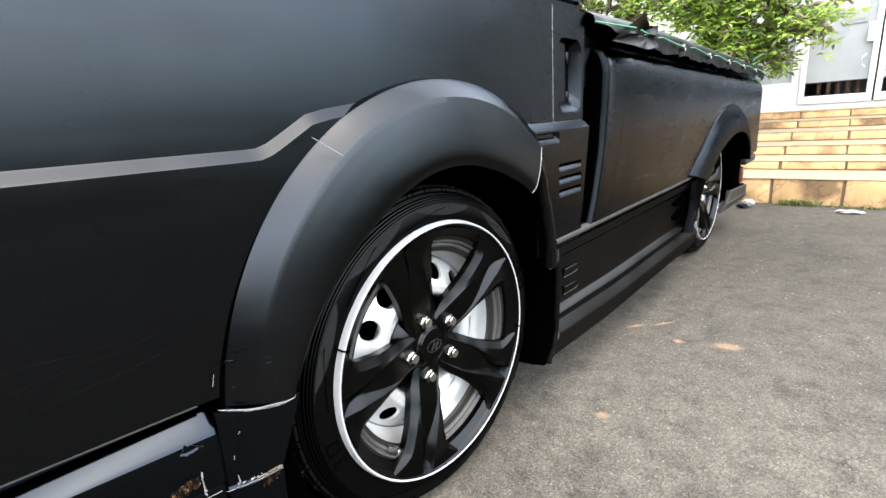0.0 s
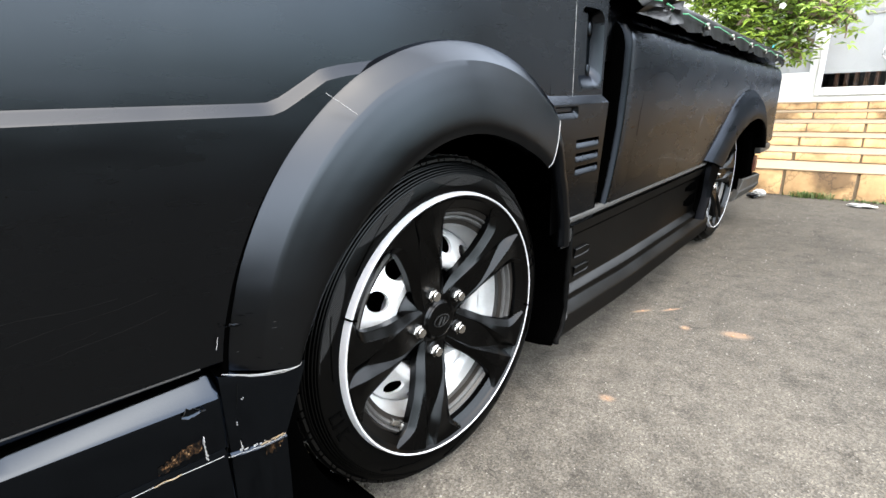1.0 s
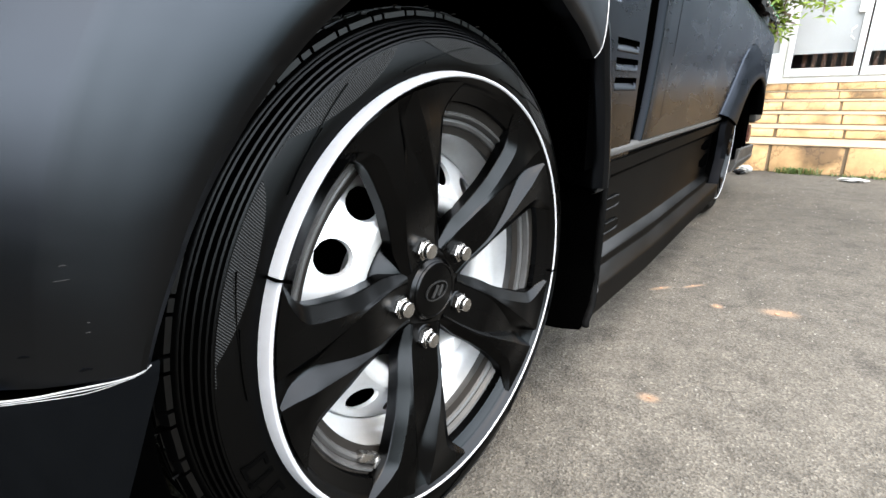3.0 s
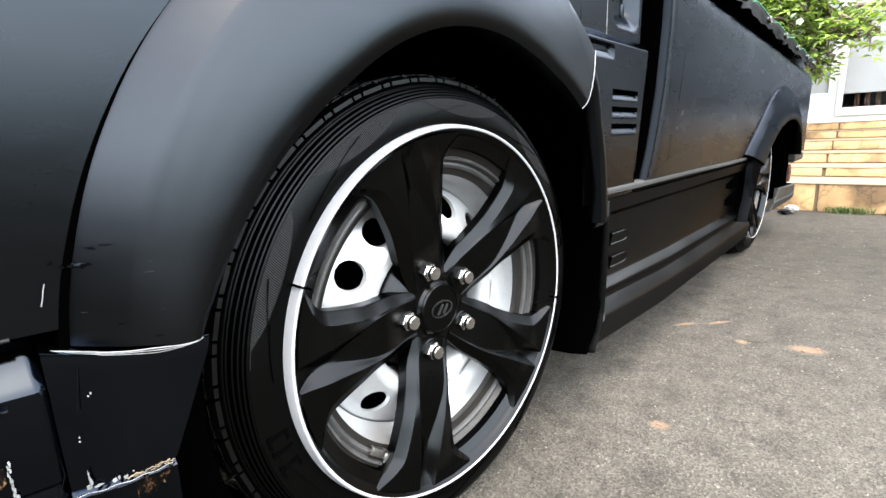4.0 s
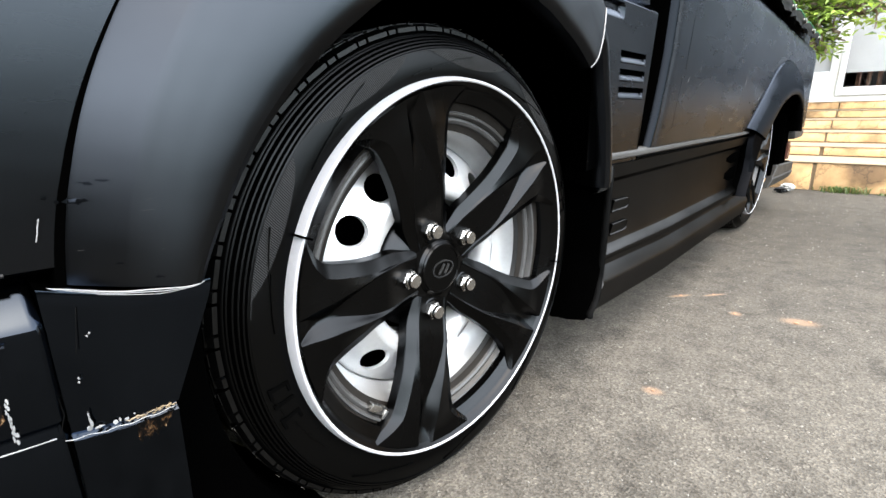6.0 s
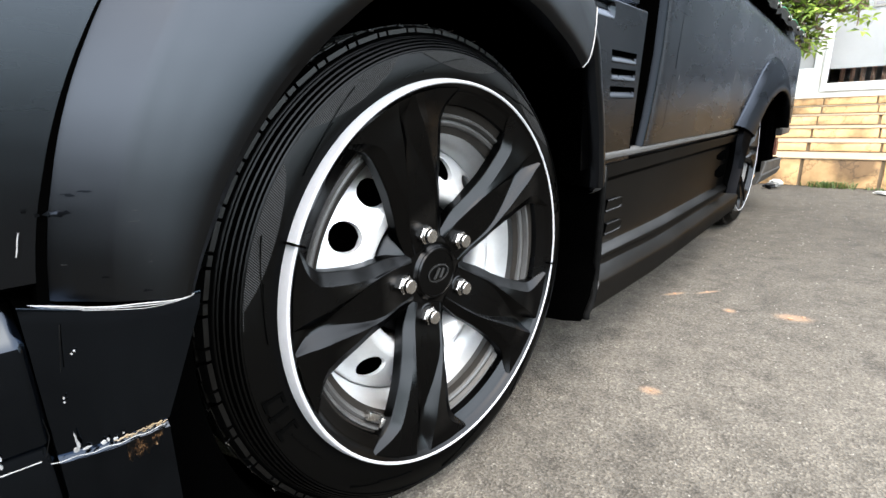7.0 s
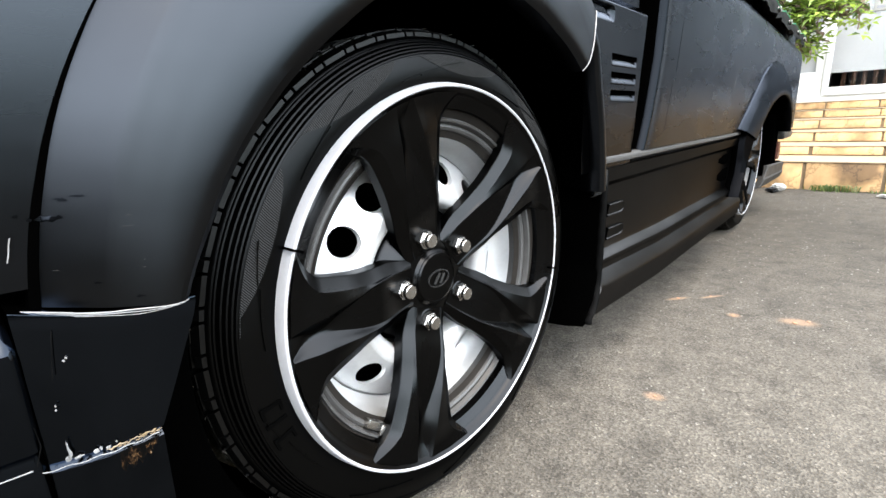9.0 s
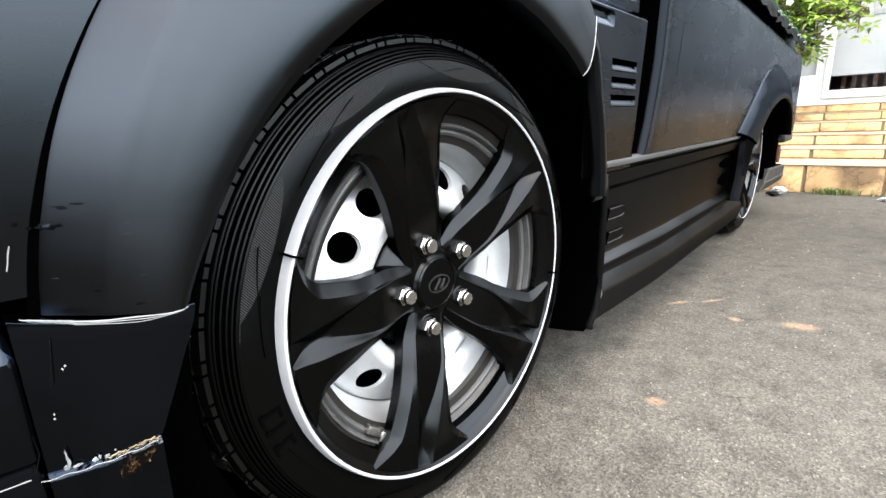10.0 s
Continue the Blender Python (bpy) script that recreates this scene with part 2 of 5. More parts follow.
def glass_mat():
    m, nt, p = shader("clear_glass")
    p.inputs["Base Color"].default_value = (0.9, 0.93, 0.93, 1)
    p.inputs["Roughness"].default_value = 0.02
    p.inputs["Transmission Weight"].default_value = 1.0
    p.inputs["IOR"].default_value = 1.45
    return m


BLACK = satin("satin_black_paint", (0.0001, 0.0001, 0.0001), (0.0152, 0.0168, 0.0196), 0.28, 0.04, 0.0005, 3.4, 3.0)
# Dimmer copy of the satin black; the weaker reflection is in its gloss.
ROLL = satin("dimmed_satin_black", (0.0002, 0.0002, 0.0002), (0.0088, 0.0101, 0.0124), 0.3, 0.05, 0.0005, 2.4, 3.0)
# Darker copy of the bed paint: the cab gap's shade is in it.
CORNER = satin("shaded_corner_paint", (0.0002, 0.0002, 0.0002), (0.0045, 0.0051, 0.006), 0.3, 0.05, 0.0005, 2.0, 2.0)
FLARE = satin("satin_black_flare", (0.0002, 0.0002, 0.0002), (0.0192, 0.0209, 0.0236), 0.34, 0.04, 0.0012, 3.0, 3.0)
ASPHALT = asphalt_mat()
BLOCK = block_mat()
GLASS = glass_mat()
FOOTBLACK = satin("dull_black_foot", (0.0003, 0.0003, 0.0003), (0.0018, 0.0019, 0.0022), 0.4, 0.05, 0.0005, 2.0, 2.0)
# Near-zero black without gloss: plastic parts and the deep shade in recesses.
DARK = surf("plastic_and_shade_black", (0.0002, 0.0002, 0.0002), 0.9, spec=0.0)
TRIM = satin("grey_black_sill_trim", (0.0003, 0.0003, 0.0003), (0.0165, 0.0165, 0.0167), 0.36, 0.06, 0.0015, 1.6, 2.6)
BUMPER = satin("gloss_black_bumper", (0.0001, 0.0001, 0.0001), (0.0115, 0.0142, 0.0186), 0.14, 0.04, 0.0004, 3.4, 9.5)
STRIP = surf("dull_grey_strip", (0.021, 0.0208, 0.0203), 0.6, var=0.3, scale=25, spec=0.15)
REARGREY = surf("dusty_grey_bumper", (0.0125, 0.012, 0.011), 0.55, var=0.35, scale=20, spec=0.15)
EDGE = surf("dull_grey_edge", (0.008, 0.008, 0.008), 0.5, var=0.5, scale=30, spec=0.1)
SCUFF = surf("grey_scuff", (0.022, 0.022, 0.022), 0.6)
FAINT = surf("faint_grey_scuff", (0.0016, 0.0016, 0.0016), 0.6, var=0.8, scale=50, spec=0.02)
GOLD = surf("golden_bare_edge", (0.0992, 0.06944, 0.0372), 0.5, var=0.5, scale=60)
CHIP = surf("bare_chipped_edge", (0.1212, 0.1212, 0.1212), 0.5, var=0.5, scale=70)
def mottle_mat():
    """Black paint worn through in streaks to brown and golden filler."""
    m, nt, p = shader("streaked_bare_plastic")
    a, b = noise_node(nt, 420, 5, 0.7, (1, 1.6, 0.5)), noise_node(nt, 130, 4, 0.6)
    mix = nt.nodes.new("ShaderNodeMath")
    mix.operation = "MULTIPLY"
    nt.links.new(a.outputs["Fac"], mix.inputs[0])
    nt.links.new(b.outputs["Fac"], mix.inputs[1])
    r = ramp_node(nt, mix.outputs[0], [(0.24, (0.0004, 0.0004, 0.0004)), (0.3, (0.012, 0.006, 0.003)), (0.36, (0.075, 0.04, 0.018)), (0.44, (0.16, 0.13, 0.095))])
    nt.links.new(r.outputs["Color"], p.inputs["Base Color"])
    p.inputs["Roughness"].default_value, p.inputs["Specular IOR Level"].default_value = 0.6, 0.05
    return m


MOTTLE = mottle_mat()
RUBBER = satin("tyre_rubber", (0.0004, 0.0004, 0.0004), (0.0072, 0.0074, 0.0076), 0.4, 0.06, 0.0012, 3.4, 4.4)
TREAD = satin("dusty_tread_rubber", (0.001, 0.001, 0.001), (0.015, 0.015, 0.015), 0.45, 0.06, 0.006, 3.0, 2.6)
GLINT = surf("pale_tread_glint", (0.06, 0.058, 0.055), 0.6, var=0.6, scale=90)
OLDRUBBER = surf("dusty_brown_sidewall", (0.008, 0.0068, 0.0058), 0.8, var=0.4, scale=30, bump=0.15, spec=0.08)
COVER = satin("satin_black_wheel_cover", (0.0002, 0.0002, 0.0002), (0.0118, 0.0121, 0.0126), 0.3, 0.06, 0.0015, 0.9, 6.0)
SILVER = surf("painted_white_ring", (0.25, 0.25, 0.26), 0.42, var=0.12, scale=18, rvar=0.1)
STEEL = surf("silver_painted_steel", (0.52, 0.522, 0.524), 0.36, metal=0.65, var=0.12, scale=15, bump=0.04)
def hatch_mat():
    m, nt, p = shader("ribbed_rubber")
    tc = nt.nodes.new("ShaderNodeTexCoord")
    w = nt.nodes.new("ShaderNodeTexWave")
    w.bands_direction, w.inputs["Scale"].default_value, w.inputs["Distortion"].default_value = "DIAGONAL", 220, 0.0
    nt.links.new(tc.outputs["Object"], w.inputs["Vector"])
    r = ramp_node(nt, w.outputs["Fac"], [(0.3, grey(0.0006)), (0.7, grey(0.012))])
    nt.links.new(r.outputs["Color"], p.inputs["Base Color"])
    p.inputs["Roughness"].default_value = 0.45
    p.inputs["Specular IOR Level"].default_value = 0.1
    bn = nt.nodes.new("ShaderNodeBump")
    bn.inputs["Strength"].default_value, bn.inputs["Distance"].default_value = 0.5, 0.001
    nt.links.new(w.outputs["Fac"], bn.inputs["Height"])
    nt.links.new(bn.outputs["Normal"], p.inputs["Normal"])
    return m


HATCH = hatch_mat()
BLACKRUBBER = surf("smooth_black_rubber", (0.0003, 0.0003, 0.0003), 0.8, spec=0.01)
FLANGE = surf("flange_grime_and_shade", (0.02, 0.0195, 0.019), 0.55, var=0.4, scale=40, bump=0.08)
CHROME = surf("dull_chrome_nut", (0.3267, 0.3162, 0.3004), 0.25, metal=1.0, var=0.15, scale=60)
VINYL = satin("black_vinyl_sheet", (0.0015, 0.0015, 0.0015), (0.013, 0.013, 0.0132), 0.4, 0.08, 0.006, 3.0, 2.4)
ROPE = surf("green_rope", (0.00744, 0.124, 0.0527), 0.6, var=0.3, scale=80)
BRASS = surf("metal_eyelet", (0.1116, 0.1042, 0.09424), 0.35, metal=0.9)
WHITEWALL = surf("white_painted_wall", (0.432, 0.4234, 0.4061), 0.7, var=0.08, scale=3, bump=0.1)
MORTAR = surf("pale_cement_tread", (0.14, 0.099, 0.058), 0.85, var=0.3, scale=8, bump=0.3)
ALU = surf("white_aluminium_frame", (0.42, 0.423, 0.43), 0.35, var=0.05)
FROST = surf("grey_window_film", (0.18, 0.182, 0.185), 0.3, var=0.12, scale=2.0, spec=0.6, bump=0.0)
# Dark panes of the three unseen doors, added to dim the bed's reflections.
DARKPANE = surf("added_dark_pane", (0.01, 0.011, 0.012), 0.06, var=0.1, bump=0.0)
WOOD = surf("red_brown_wood", (0.1587, 0.06944, 0.03968), 0.5, var=0.4, scale=12, stretch=(5.952, 5.952, 0.496))
# Room walls coloured dark: the dimness indoors is in the colour.
ROOM = surf("dimmed_room_walls", (0.0682, 0.05729, 0.05456), 0.8, var=0.4, scale=3)
BARK = surf("brown_bark", (0.11, 0.08, 0.055), 0.9, var=0.5, scale=30, bump=0.6, depth=0.01)
LEAF = leaf_mat("leaf_green", (0.022, 0.05, 0.008), (0.24, 0.34, 0.055))
FLOWER = leaf_mat("white_blossom", (0.56, 0.56, 0.496), (0.68, 0.68, 0.64))
GRASS = leaf_mat("weed_green", (0.031, 0.0682, 0.0124), (0.0992, 0.124, 0.0372))
CYAN = surf("turquoise_cloth", (0.031, 0.31, 0.341), 0.7)
REDLENS = surf("red_lamp_lens", (0.045, 0.014, 0.009), 0.25)
PAPER = surf("crumpled_white_paper", (0.1984, 0.1922, 0.1798), 0.8, bump=0.3)
ORANGE = surf("brick_crumb", (0.22, 0.115, 0.065), 0.9)
INK = surf("dark_print", (0.12, 0.12, 0.13), 0.6)


# ---- building helpers ----
def mesh_of(name, bm, mats, angle=32):
    me = bpy.data.meshes.new(name)
    bmesh.ops.recalc_face_normals(bm, faces=bm.faces)
    for f in bm.faces:
        f.smooth = True
    bm.to_mesh(me)
    bm.free()
    for m in mats if isinstance(mats, (list, tuple)) else [mats]:
        me.materials.append(m)
    me.set_sharp_from_angle(angle=radians(angle))
    return me


def part(name, bm, mats, parent=None, label="", angle=32):
    ob = new(name, mesh_of(name, bm, mats, angle))
    ob.parent = parent
    return tagged(ob, label)


def thing(name, label, category, bm=None, mats=None, group="", kind="", angle=32):
    ob = new(name, mesh_of(name, bm, mats, angle) if bm else None)
    return tagged(ob, label, category, group, kind)


def grid(bm, pts, close_u=False, close_v=False, mat=0):
    """Quads over a table of points; rows by columns."""
    vs = [[bm.verts.new(p) for p in row] for row in pts]
    nu, nv = len(vs), len(vs[0])
    for i in range(nu if close_u else nu - 1):
        for j in range(nv if close_v else nv - 1):
            a, b = vs[i], vs[(i + 1) % nu]
            f = bm.faces.new((a[j], b[j], b[(j + 1) % nv], a[(j + 1) % nv]))
            f.material_index = mat[j] if isinstance(mat, (list, tuple)) else mat
    return vs


def revolve(bm, prof, n=96, a0=0.0, a1=360.0, mat=0, c=(0, 0)):
    """Turn a profile of (r, x) round the x axis; angles from +y towards +z."""
    full = abs(a1 - a0) >= 359.9
    k = n if full else n + 1
    rows = []
    for i in range(k):
        a = radians(a0 + (a1 - a0) * i / n)
        rows.append([(x, c[0] + r * math.cos(a), c[1] + r * math.sin(a)) for r, x in prof])
    return grid(bm, rows, close_u=full, mat=mat)


def box(bm, x0, x1, y0, y1, z0, z1, bev=0.0, mat=0, m=None):
    vs = [bm.verts.new((x, y, z)) for x in (x0, x1) for y in (y0, y1) for z in (z0, z1)]
    fs = [bm.faces.new([vs[i] for i in q]) for q in ((0, 1, 3, 2), (4, 6, 7, 5), (0, 4, 5, 1), (2, 3, 7, 6), (0, 2, 6, 4), (1, 5, 7, 3))]
    for f in fs:
        f.material_index = mat
    if bev:
        es = list({e for f in fs for e in f.edges})
        out = bmesh.ops.bevel(bm, geom=es, offset=bev, segments=2, affect="EDGES", profile=0.5)
        vs = list({v for f in out["faces"] for v in f.verts} | {v for v in vs if v.is_valid})
    if m:
        bmesh.ops.transform(bm, matrix=m, verts=vs)
    return vs


def tube(bm, pts, r, n=8, mat=0, taper=None):
    """A round bar along points, capped."""
    pts = [Vector(p) for p in pts]
    rows = []
    for i, p in enumerate(pts):
        d = (pts[min(i + 1, len(pts) - 1)] - pts[max(i - 1, 0)]).normalized()
        s = d.cross(Vector((0, 0, 1)) if abs(d.z) < 0.9 else Vector((1, 0, 0))).normalized()
        u = s.cross(d)
        rr = (r + (taper - r) * i / (len(pts) - 1)) if taper is not None else r
        rows.append([p + rr * (s * math.cos(2 * math.pi * k / n) + u * math.sin(2 * math.pi * k / n)) for k in range(n)])
    vs = grid(bm, rows, close_v=True, mat=mat)
    for row in (vs[0], vs[-1]):
        bm.faces.new(row).material_index = mat


def lerp(a, b, t):
    return a + (b - a) * t


def table(xs, ys, v):
    return float(np.interp(v, xs, ys))


def steps_of(a, b, n):
    return [a + (b - a) * i / n for i in range(n + 1)]


# ---- ground ----
bm = bmesh.new()
grid(bm, [[(x, y, 0) for y in (-400, -6, -2, 0, 2, 4, 400)] for x in (-400, -4, -1, 0, 1, 4, 400)])
thing("ground", "worn grey asphalt yard with brick dust marks", "asphalt", bm, ASPHALT, kind="structure")

# Unseen wall, added to darken low reflections in the truck's side.
bm = bmesh.new()
rows = []
for i in range(40):
    x = lerp(-6, 14.2, i / 39)
    rows.append([(x, -7.0, 0.0), (x, -7.0, 0.3), (x, -7.01, 2.3), (x, -6.98, 2.32), (x, -6.98, 2.4), (x, -7.26, 2.4), (x, -7.25, 0.0)])
grid(bm, rows)
CEMENT = surf("grey_cement_wall", (0.045, 0.043, 0.04), 0.85, var=0.25, scale=2.5, bump=0.3, depth=0.01, spec=0.2)
thing("wall_south", "added unseen plain grey wall with a coping, blocking low sky", "wall", bm, CEMENT, kind="structure", angle=30)
# Second added wall, out of view; it blocks low sky to the east.
bm = bmesh.new()
rows = []
for i in range(40):
    y = lerp(-7.0, 14, i / 39)
    rows.append([(14.0, y, 0.0), (14.0, y, 0.3), (14.01, y, 1.9), (13.98, y, 1.92), (13.98, y, 2.0), (14.26, y, 2.0), (14.25, y, 0.0)])
grid(bm, rows)
thing("wall_east", "added unseen plain grey wall with a coping, blocking low sky", "wall", bm, CEMENT, kind="structure", angle=30)

# ---- pickup truck ----
truck = thing("pickup_truck", "satin black lowered pickup truck with wide wheel arch flares", "pickup truck")
CY, CZ = 0.01, 0.365          # centre of the front flare
ROUT = 0.44


def side_x(y):
    """The cab side: flat by the door's rear, tucking in towards the nose."""
    d = max(0.0, -0.1 - y)
    return 0.02 - (0.35 * d * d if d < 0.32 else 0.0358 + 0.15 * (d - 0.32))


def arch_z(y, cy, cz, r, low):
    d = abs(y - cy)
    return cz + math.sqrt(r * r - d * d) if d < r and cz + math.sqrt(r * r - d * d) > low else low


def rib_z(y):
    """Height of the pressed line along the cab side."""
    return table([-2, -0.318, -0.3, -0.245, -0.215, -0.1, 0.1, 0.24, 0.27, 0.3, 0.33, 2], [0.722, 0.722, 0.728, 0.76, 0.766, 0.78, 0.78, 0.756, 0.735, 0.712, 0.706, 0.706], y)


def cab_side():
    bm = bmesh.new()
    ys = sorted(set(steps_of(-1.25, 0.306, 110) + [-0.4]))
    rows = []
    for y in ys:
        x, zr = side_x(y), rib_z(y)
        low = arch_z(y, CY, CZ, 0.405, 0.4265 + 0.02 * min(0.0, y + 0.44))
        low = min(low, zr - 0.02)
        col = [(x - 0.03, y, low), (x - 0.004, y, low), (x, y, low + 0.003)]
        col += [(x, y, lerp(low + 0.003, zr - 0.013, k / 6)) for k in range(1, 7)]
        col += [(x - 0.002, y, zr - 0.0105), (x - 0.011, y, zr - 0.0015), (x - 0.013, y, zr + 0.001)]
        top, q = 0.972, min(1.0, max(0.0, (y - 0.1) / 0.2))
        col += [(x - 0.013 + 0.001 * q - 0.004 * (1 - q) * (k / 6) ** 2, y, lerp(zr + 0.002, top, k / 6)) for k in range(1, 7)]
        col += [(x - 0.03, y, top + 0.003), (x - 0.03, y, top + 0.014), (x - 0.02, y, top + 0.018), (x - 0.05, y, 1.2), (x - 0.1, y, 1.5), (x - 0.2, y, 1.72), (x - 0.3, y, 1.76), (-0.85, y, 1.78)]
        rows.append(col)
    grid(bm, rows)
    return bm


part("cab_side", cab_side(), BLACK, truck, angle=28)


def flat_panel(bm, x, ys, zs, holes, edge=None):
    """Cells of a flat panel, less its holes; edge(z) moves the last column."""
    def at(i, z):
        y = ys[i]
        return (x, edge(z) if edge and i == len(ys) - 1 else y, z)
    for i in range(len(ys) - 1):
        for j in range(len(zs) - 1):
            cy, cz = (ys[i] + ys[i + 1]) / 2, (zs[j] + zs[j + 1]) / 2
            if any(h[0] < cy < h[1] and h[2] < cz < h[3] for h in holes):
                continue
            bm.faces.new([bm.verts.new(p) for p in (at(i, zs[j]), at(i + 1, zs[j]), at(i + 1, zs[j + 1]), at(i, zs[j + 1]))])
    bmesh.ops.remove_doubles(bm, verts=bm.verts, dist=1e-5)


def rounded(y0, y1, z0, z1, r, n=5):
    out = []
    for cy, cz, a in ((y1 - r, z1 - r, 0), (y0 + r, z1 - r, 90), (y0 + r, z0 + r, 180), (y1 - r, z0 + r, 270)):
        out += [(cy + r * math.cos(radians(a + 90 * k / n)), cz + r * math.sin(radians(a + 90 * k / n))) for k in range(n + 1)]
    return out


def pocket(bm, y0, y1, z0, z1, x, depth, r, slope=0.0, wall=0.006):
    """A pressed pocket with rounded corners in a rectangular hole; slope: how far the floor of the pocket leans out at its bottom."""
    n = 5
    rect = []
    for cy, cz, a in ((y1, z1, 0), (y0, z1, 90), (y0, z0, 180), (y1, z0, 270)):
        rect += [(cy, cz)] * (n + 1)
    loops = [[(x, *p) for p in rect], [(x, *p) for p in rounded(y0 + 0.001, y1 - 0.001, z0 + 0.001, z1 - 0.001, r)]]
    for k, (ins, dx) in enumerate(((0.25, 0.12), (0.8, 0.6), (1.0, 1.0))):
        w = wall * ins
        pts = rounded(y0 + w, y1 - w, z0 + w + slope * ins, z1 - w * 0.4, max(0.001, r - w * 0.6))
        loops.append([(x - depth * dx, *p) for p in pts])
    vs = grid(bm, loops, close_v=True)
    bm.faces.new(vs[-1])
    bmesh.ops.remove_doubles(bm, verts=bm.verts, dist=1e-5)


def quarter_edge(z):
    return table([0.43, 0.7, 0.98], [0.505, 0.555, 0.565], z)


bm = bmesh.new()
pk = (0.425, 0.548, 0.735, 0.905)
flat_panel(bm, 0.008, [0.306, 0.402, pk[0], pk[1], 0.56], [0.715, pk[2], 0.82, pk[3], 0.968], [pk], quarter_edge)
pocket(bm, *pk, 0.008, 0.026, 0.03, 0.014, 0.02)
rows = [[(0.008, y, 0.968), (-0.01, y, 0.972), (-0.01, y, 0.985), (0.0, y, 0.99), (-0.02, y, 1.2), (-0.08, y, 1.5), (-0.18, y, 1.72), (-0.85, y, 1.78)] for y in (0.306, 0.4, 0.56)]
grid(bm, rows)
rows = [[(0.008, quarter_edge(z), z), (0.003, quarter_edge(z) + 0.004, z), (-0.05, quarter_edge(z) + 0.004, z)] for z in (0.7, 0.8, 0.9, 0.968)]
grid(bm, rows)
part("quarter_panel", bm, BLACK, truck, "black panel behind the cab door with a pressed pocket")
bm = bmesh.new()
louvres = [(0.395, 0.512, z, z + 0.021) for z in (0.545, 0.575, 0.605)]
corner = (0.29, 0.4, 0.672, 0.7)
flat_panel(bm, 0.026, [0.29, 0.395, 0.4, 0.512, 0.56], [0.43] + [z for h in louvres for z in h[2:]] + [0.672, 0.7, 0.702], louvres + [corner], quarter_edge)
pocket(bm, *corner, 0.026, 0.009, 0.008, 0.005, 0.011)
rows = [[(0.026, y, 0.702), (0.0255, y, 0.7035), (0.0095, y, 0.7185), (0.007, y, 0.722)] for y in (0.29, 0.402, 0.45, 0.5, quarter_edge(0.7))]
grid(bm, rows)
rows = [[(0.026, quarter_edge(z), z), (0.02, quarter_edge(z) + 0.004, z), (-0.04, quarter_edge(z) + 0.004, z)] for z in (0.43, 0.5, 0.6, 0.702)]
grid(bm, rows)
vent = part("vent_panel", bm, BLACK, truck, "black lower panel with three pressed louvres", angle=20)
for y0, y1, z0, z1 in louvres:
    bm = bmesh.new()
    slot = bmesh.new()
    lips, dark = [], []
    for u in [0, 0.006, 0.015, 0.03, 0.045] + steps_of(0.1, 0.9, 6) + [0.955, 0.97, 0.985, 0.994, 1]:
        y = lerp(y0, y1, u)
        d = min(1.0, 24 * u, 24 * (1 - u)) ** 0.5 if 0 < u < 1 else 0.0
        dark.append([(0.026, y, z1), (0.0256 - 0.001 * d, y, z1 - 0.0008), (0.026 - 0.007 * d, y, z1 - 0.0016), (0.026 - 0.007 * d, y, z1 - 0.005), (0.026 - 0.0055 * d, y, z0 + 0.0125)])
        lips.append([dark[-1][-1], (0.026 - 0.0015 * d, y, z0 + 0.007), (0.026 + 0.001 * d, y, z0 + 0.0032), (0.026 + 0.0014 * d, y, z0 + 0.0018), (0.026 + 0.0008 * d, y, z0 + 0.0004), (0.026, y, z0)])
    grid(slot, dark)
    grid(bm, lips)
    # Recess coloured black, so its shade does not depend on the depth.
    part("slot", slot, DARK, vent, "louvre recess blackened for its shade")
    part("louvre", bm, BLACK, vent, angle=25)
bm = bmesh.new()
tube(bm, [(0.0085, 0.402, z) for z in steps_of(0.715, 0.966, 6)], 0.0006, 5)
part("door_edge", bm, CHIP, truck, "thin chipped bare edge of the door")
for z in (0.775, 0.865):
    bm = bmesh.new()
    box(bm, -0.022, -0.009, 0.502, 0.52, z - 0.015, z + 0.015, 0.005)
    part("pocket_grip", bm, BLACK, truck)

# cab closed behind and beneath
bm = bmesh.new()
box(bm, -1.6, -0.012, 0.44, 0.5, 0.3, 1.74)
box(bm, -1.6, -0.36, -1.2, 0.44, 0.28, 0.34)
grid(bm, [[(-1.6, y, z) for z in (0.3, 1.0, 1.76)] for y in (-1.25, 0.5)])
grid(bm, [[(x, -1.25, z) for z in (0.2, 0.8, 1.2, 1.76)] for x in (-1.6, -0.2)])
part("cab_shell", bm, BLACK, truck)
bm = bmesh.new()
box(bm, -1.3, -0.045, 0.46, 1.66, 0.24, 0.6, 0.01)
box(bm, -1.64, -1.6, -1.25, 3.0, 0.04, 0.5)
box(bm, -1.6, -0.12, -1.29, -1.25, 0.06, 0.5)
box(bm, -1.6, -0.36, -0.62, -0.58, 0.05, 0.3)
box(bm, -1.6, -0.2, 0.44, 0.47, 0.05, 0.3)
part("chassis", bm, DARK, truck, "black underbody")


def lip_r(a):
    return table([0, 40, 45, 62, 75, 90, 105, 118, 130, 141, 150, 164, 173], [0.33, 0.319, 0.313, 0.3, 0.298, 0.302, 0.306, 0.308, 0.309, 0.315, 0.322, 0.336, 0.349], a)


def tail_r(a):
    return table([0, 8, 20, 34.5, 43, 52], [0.376, 0.379, 0.389, 0.408, 0.432, 0.434], a)


def flare_r(a):
    """Outer radius of the flare: it draws in towards its front foot."""
    return table([45, 118, 135, 150, 162, 173], [ROUT, ROUT, ROUT - 0.006, ROUT - 0.013, ROUT - 0.017, ROUT - 0.018], a)


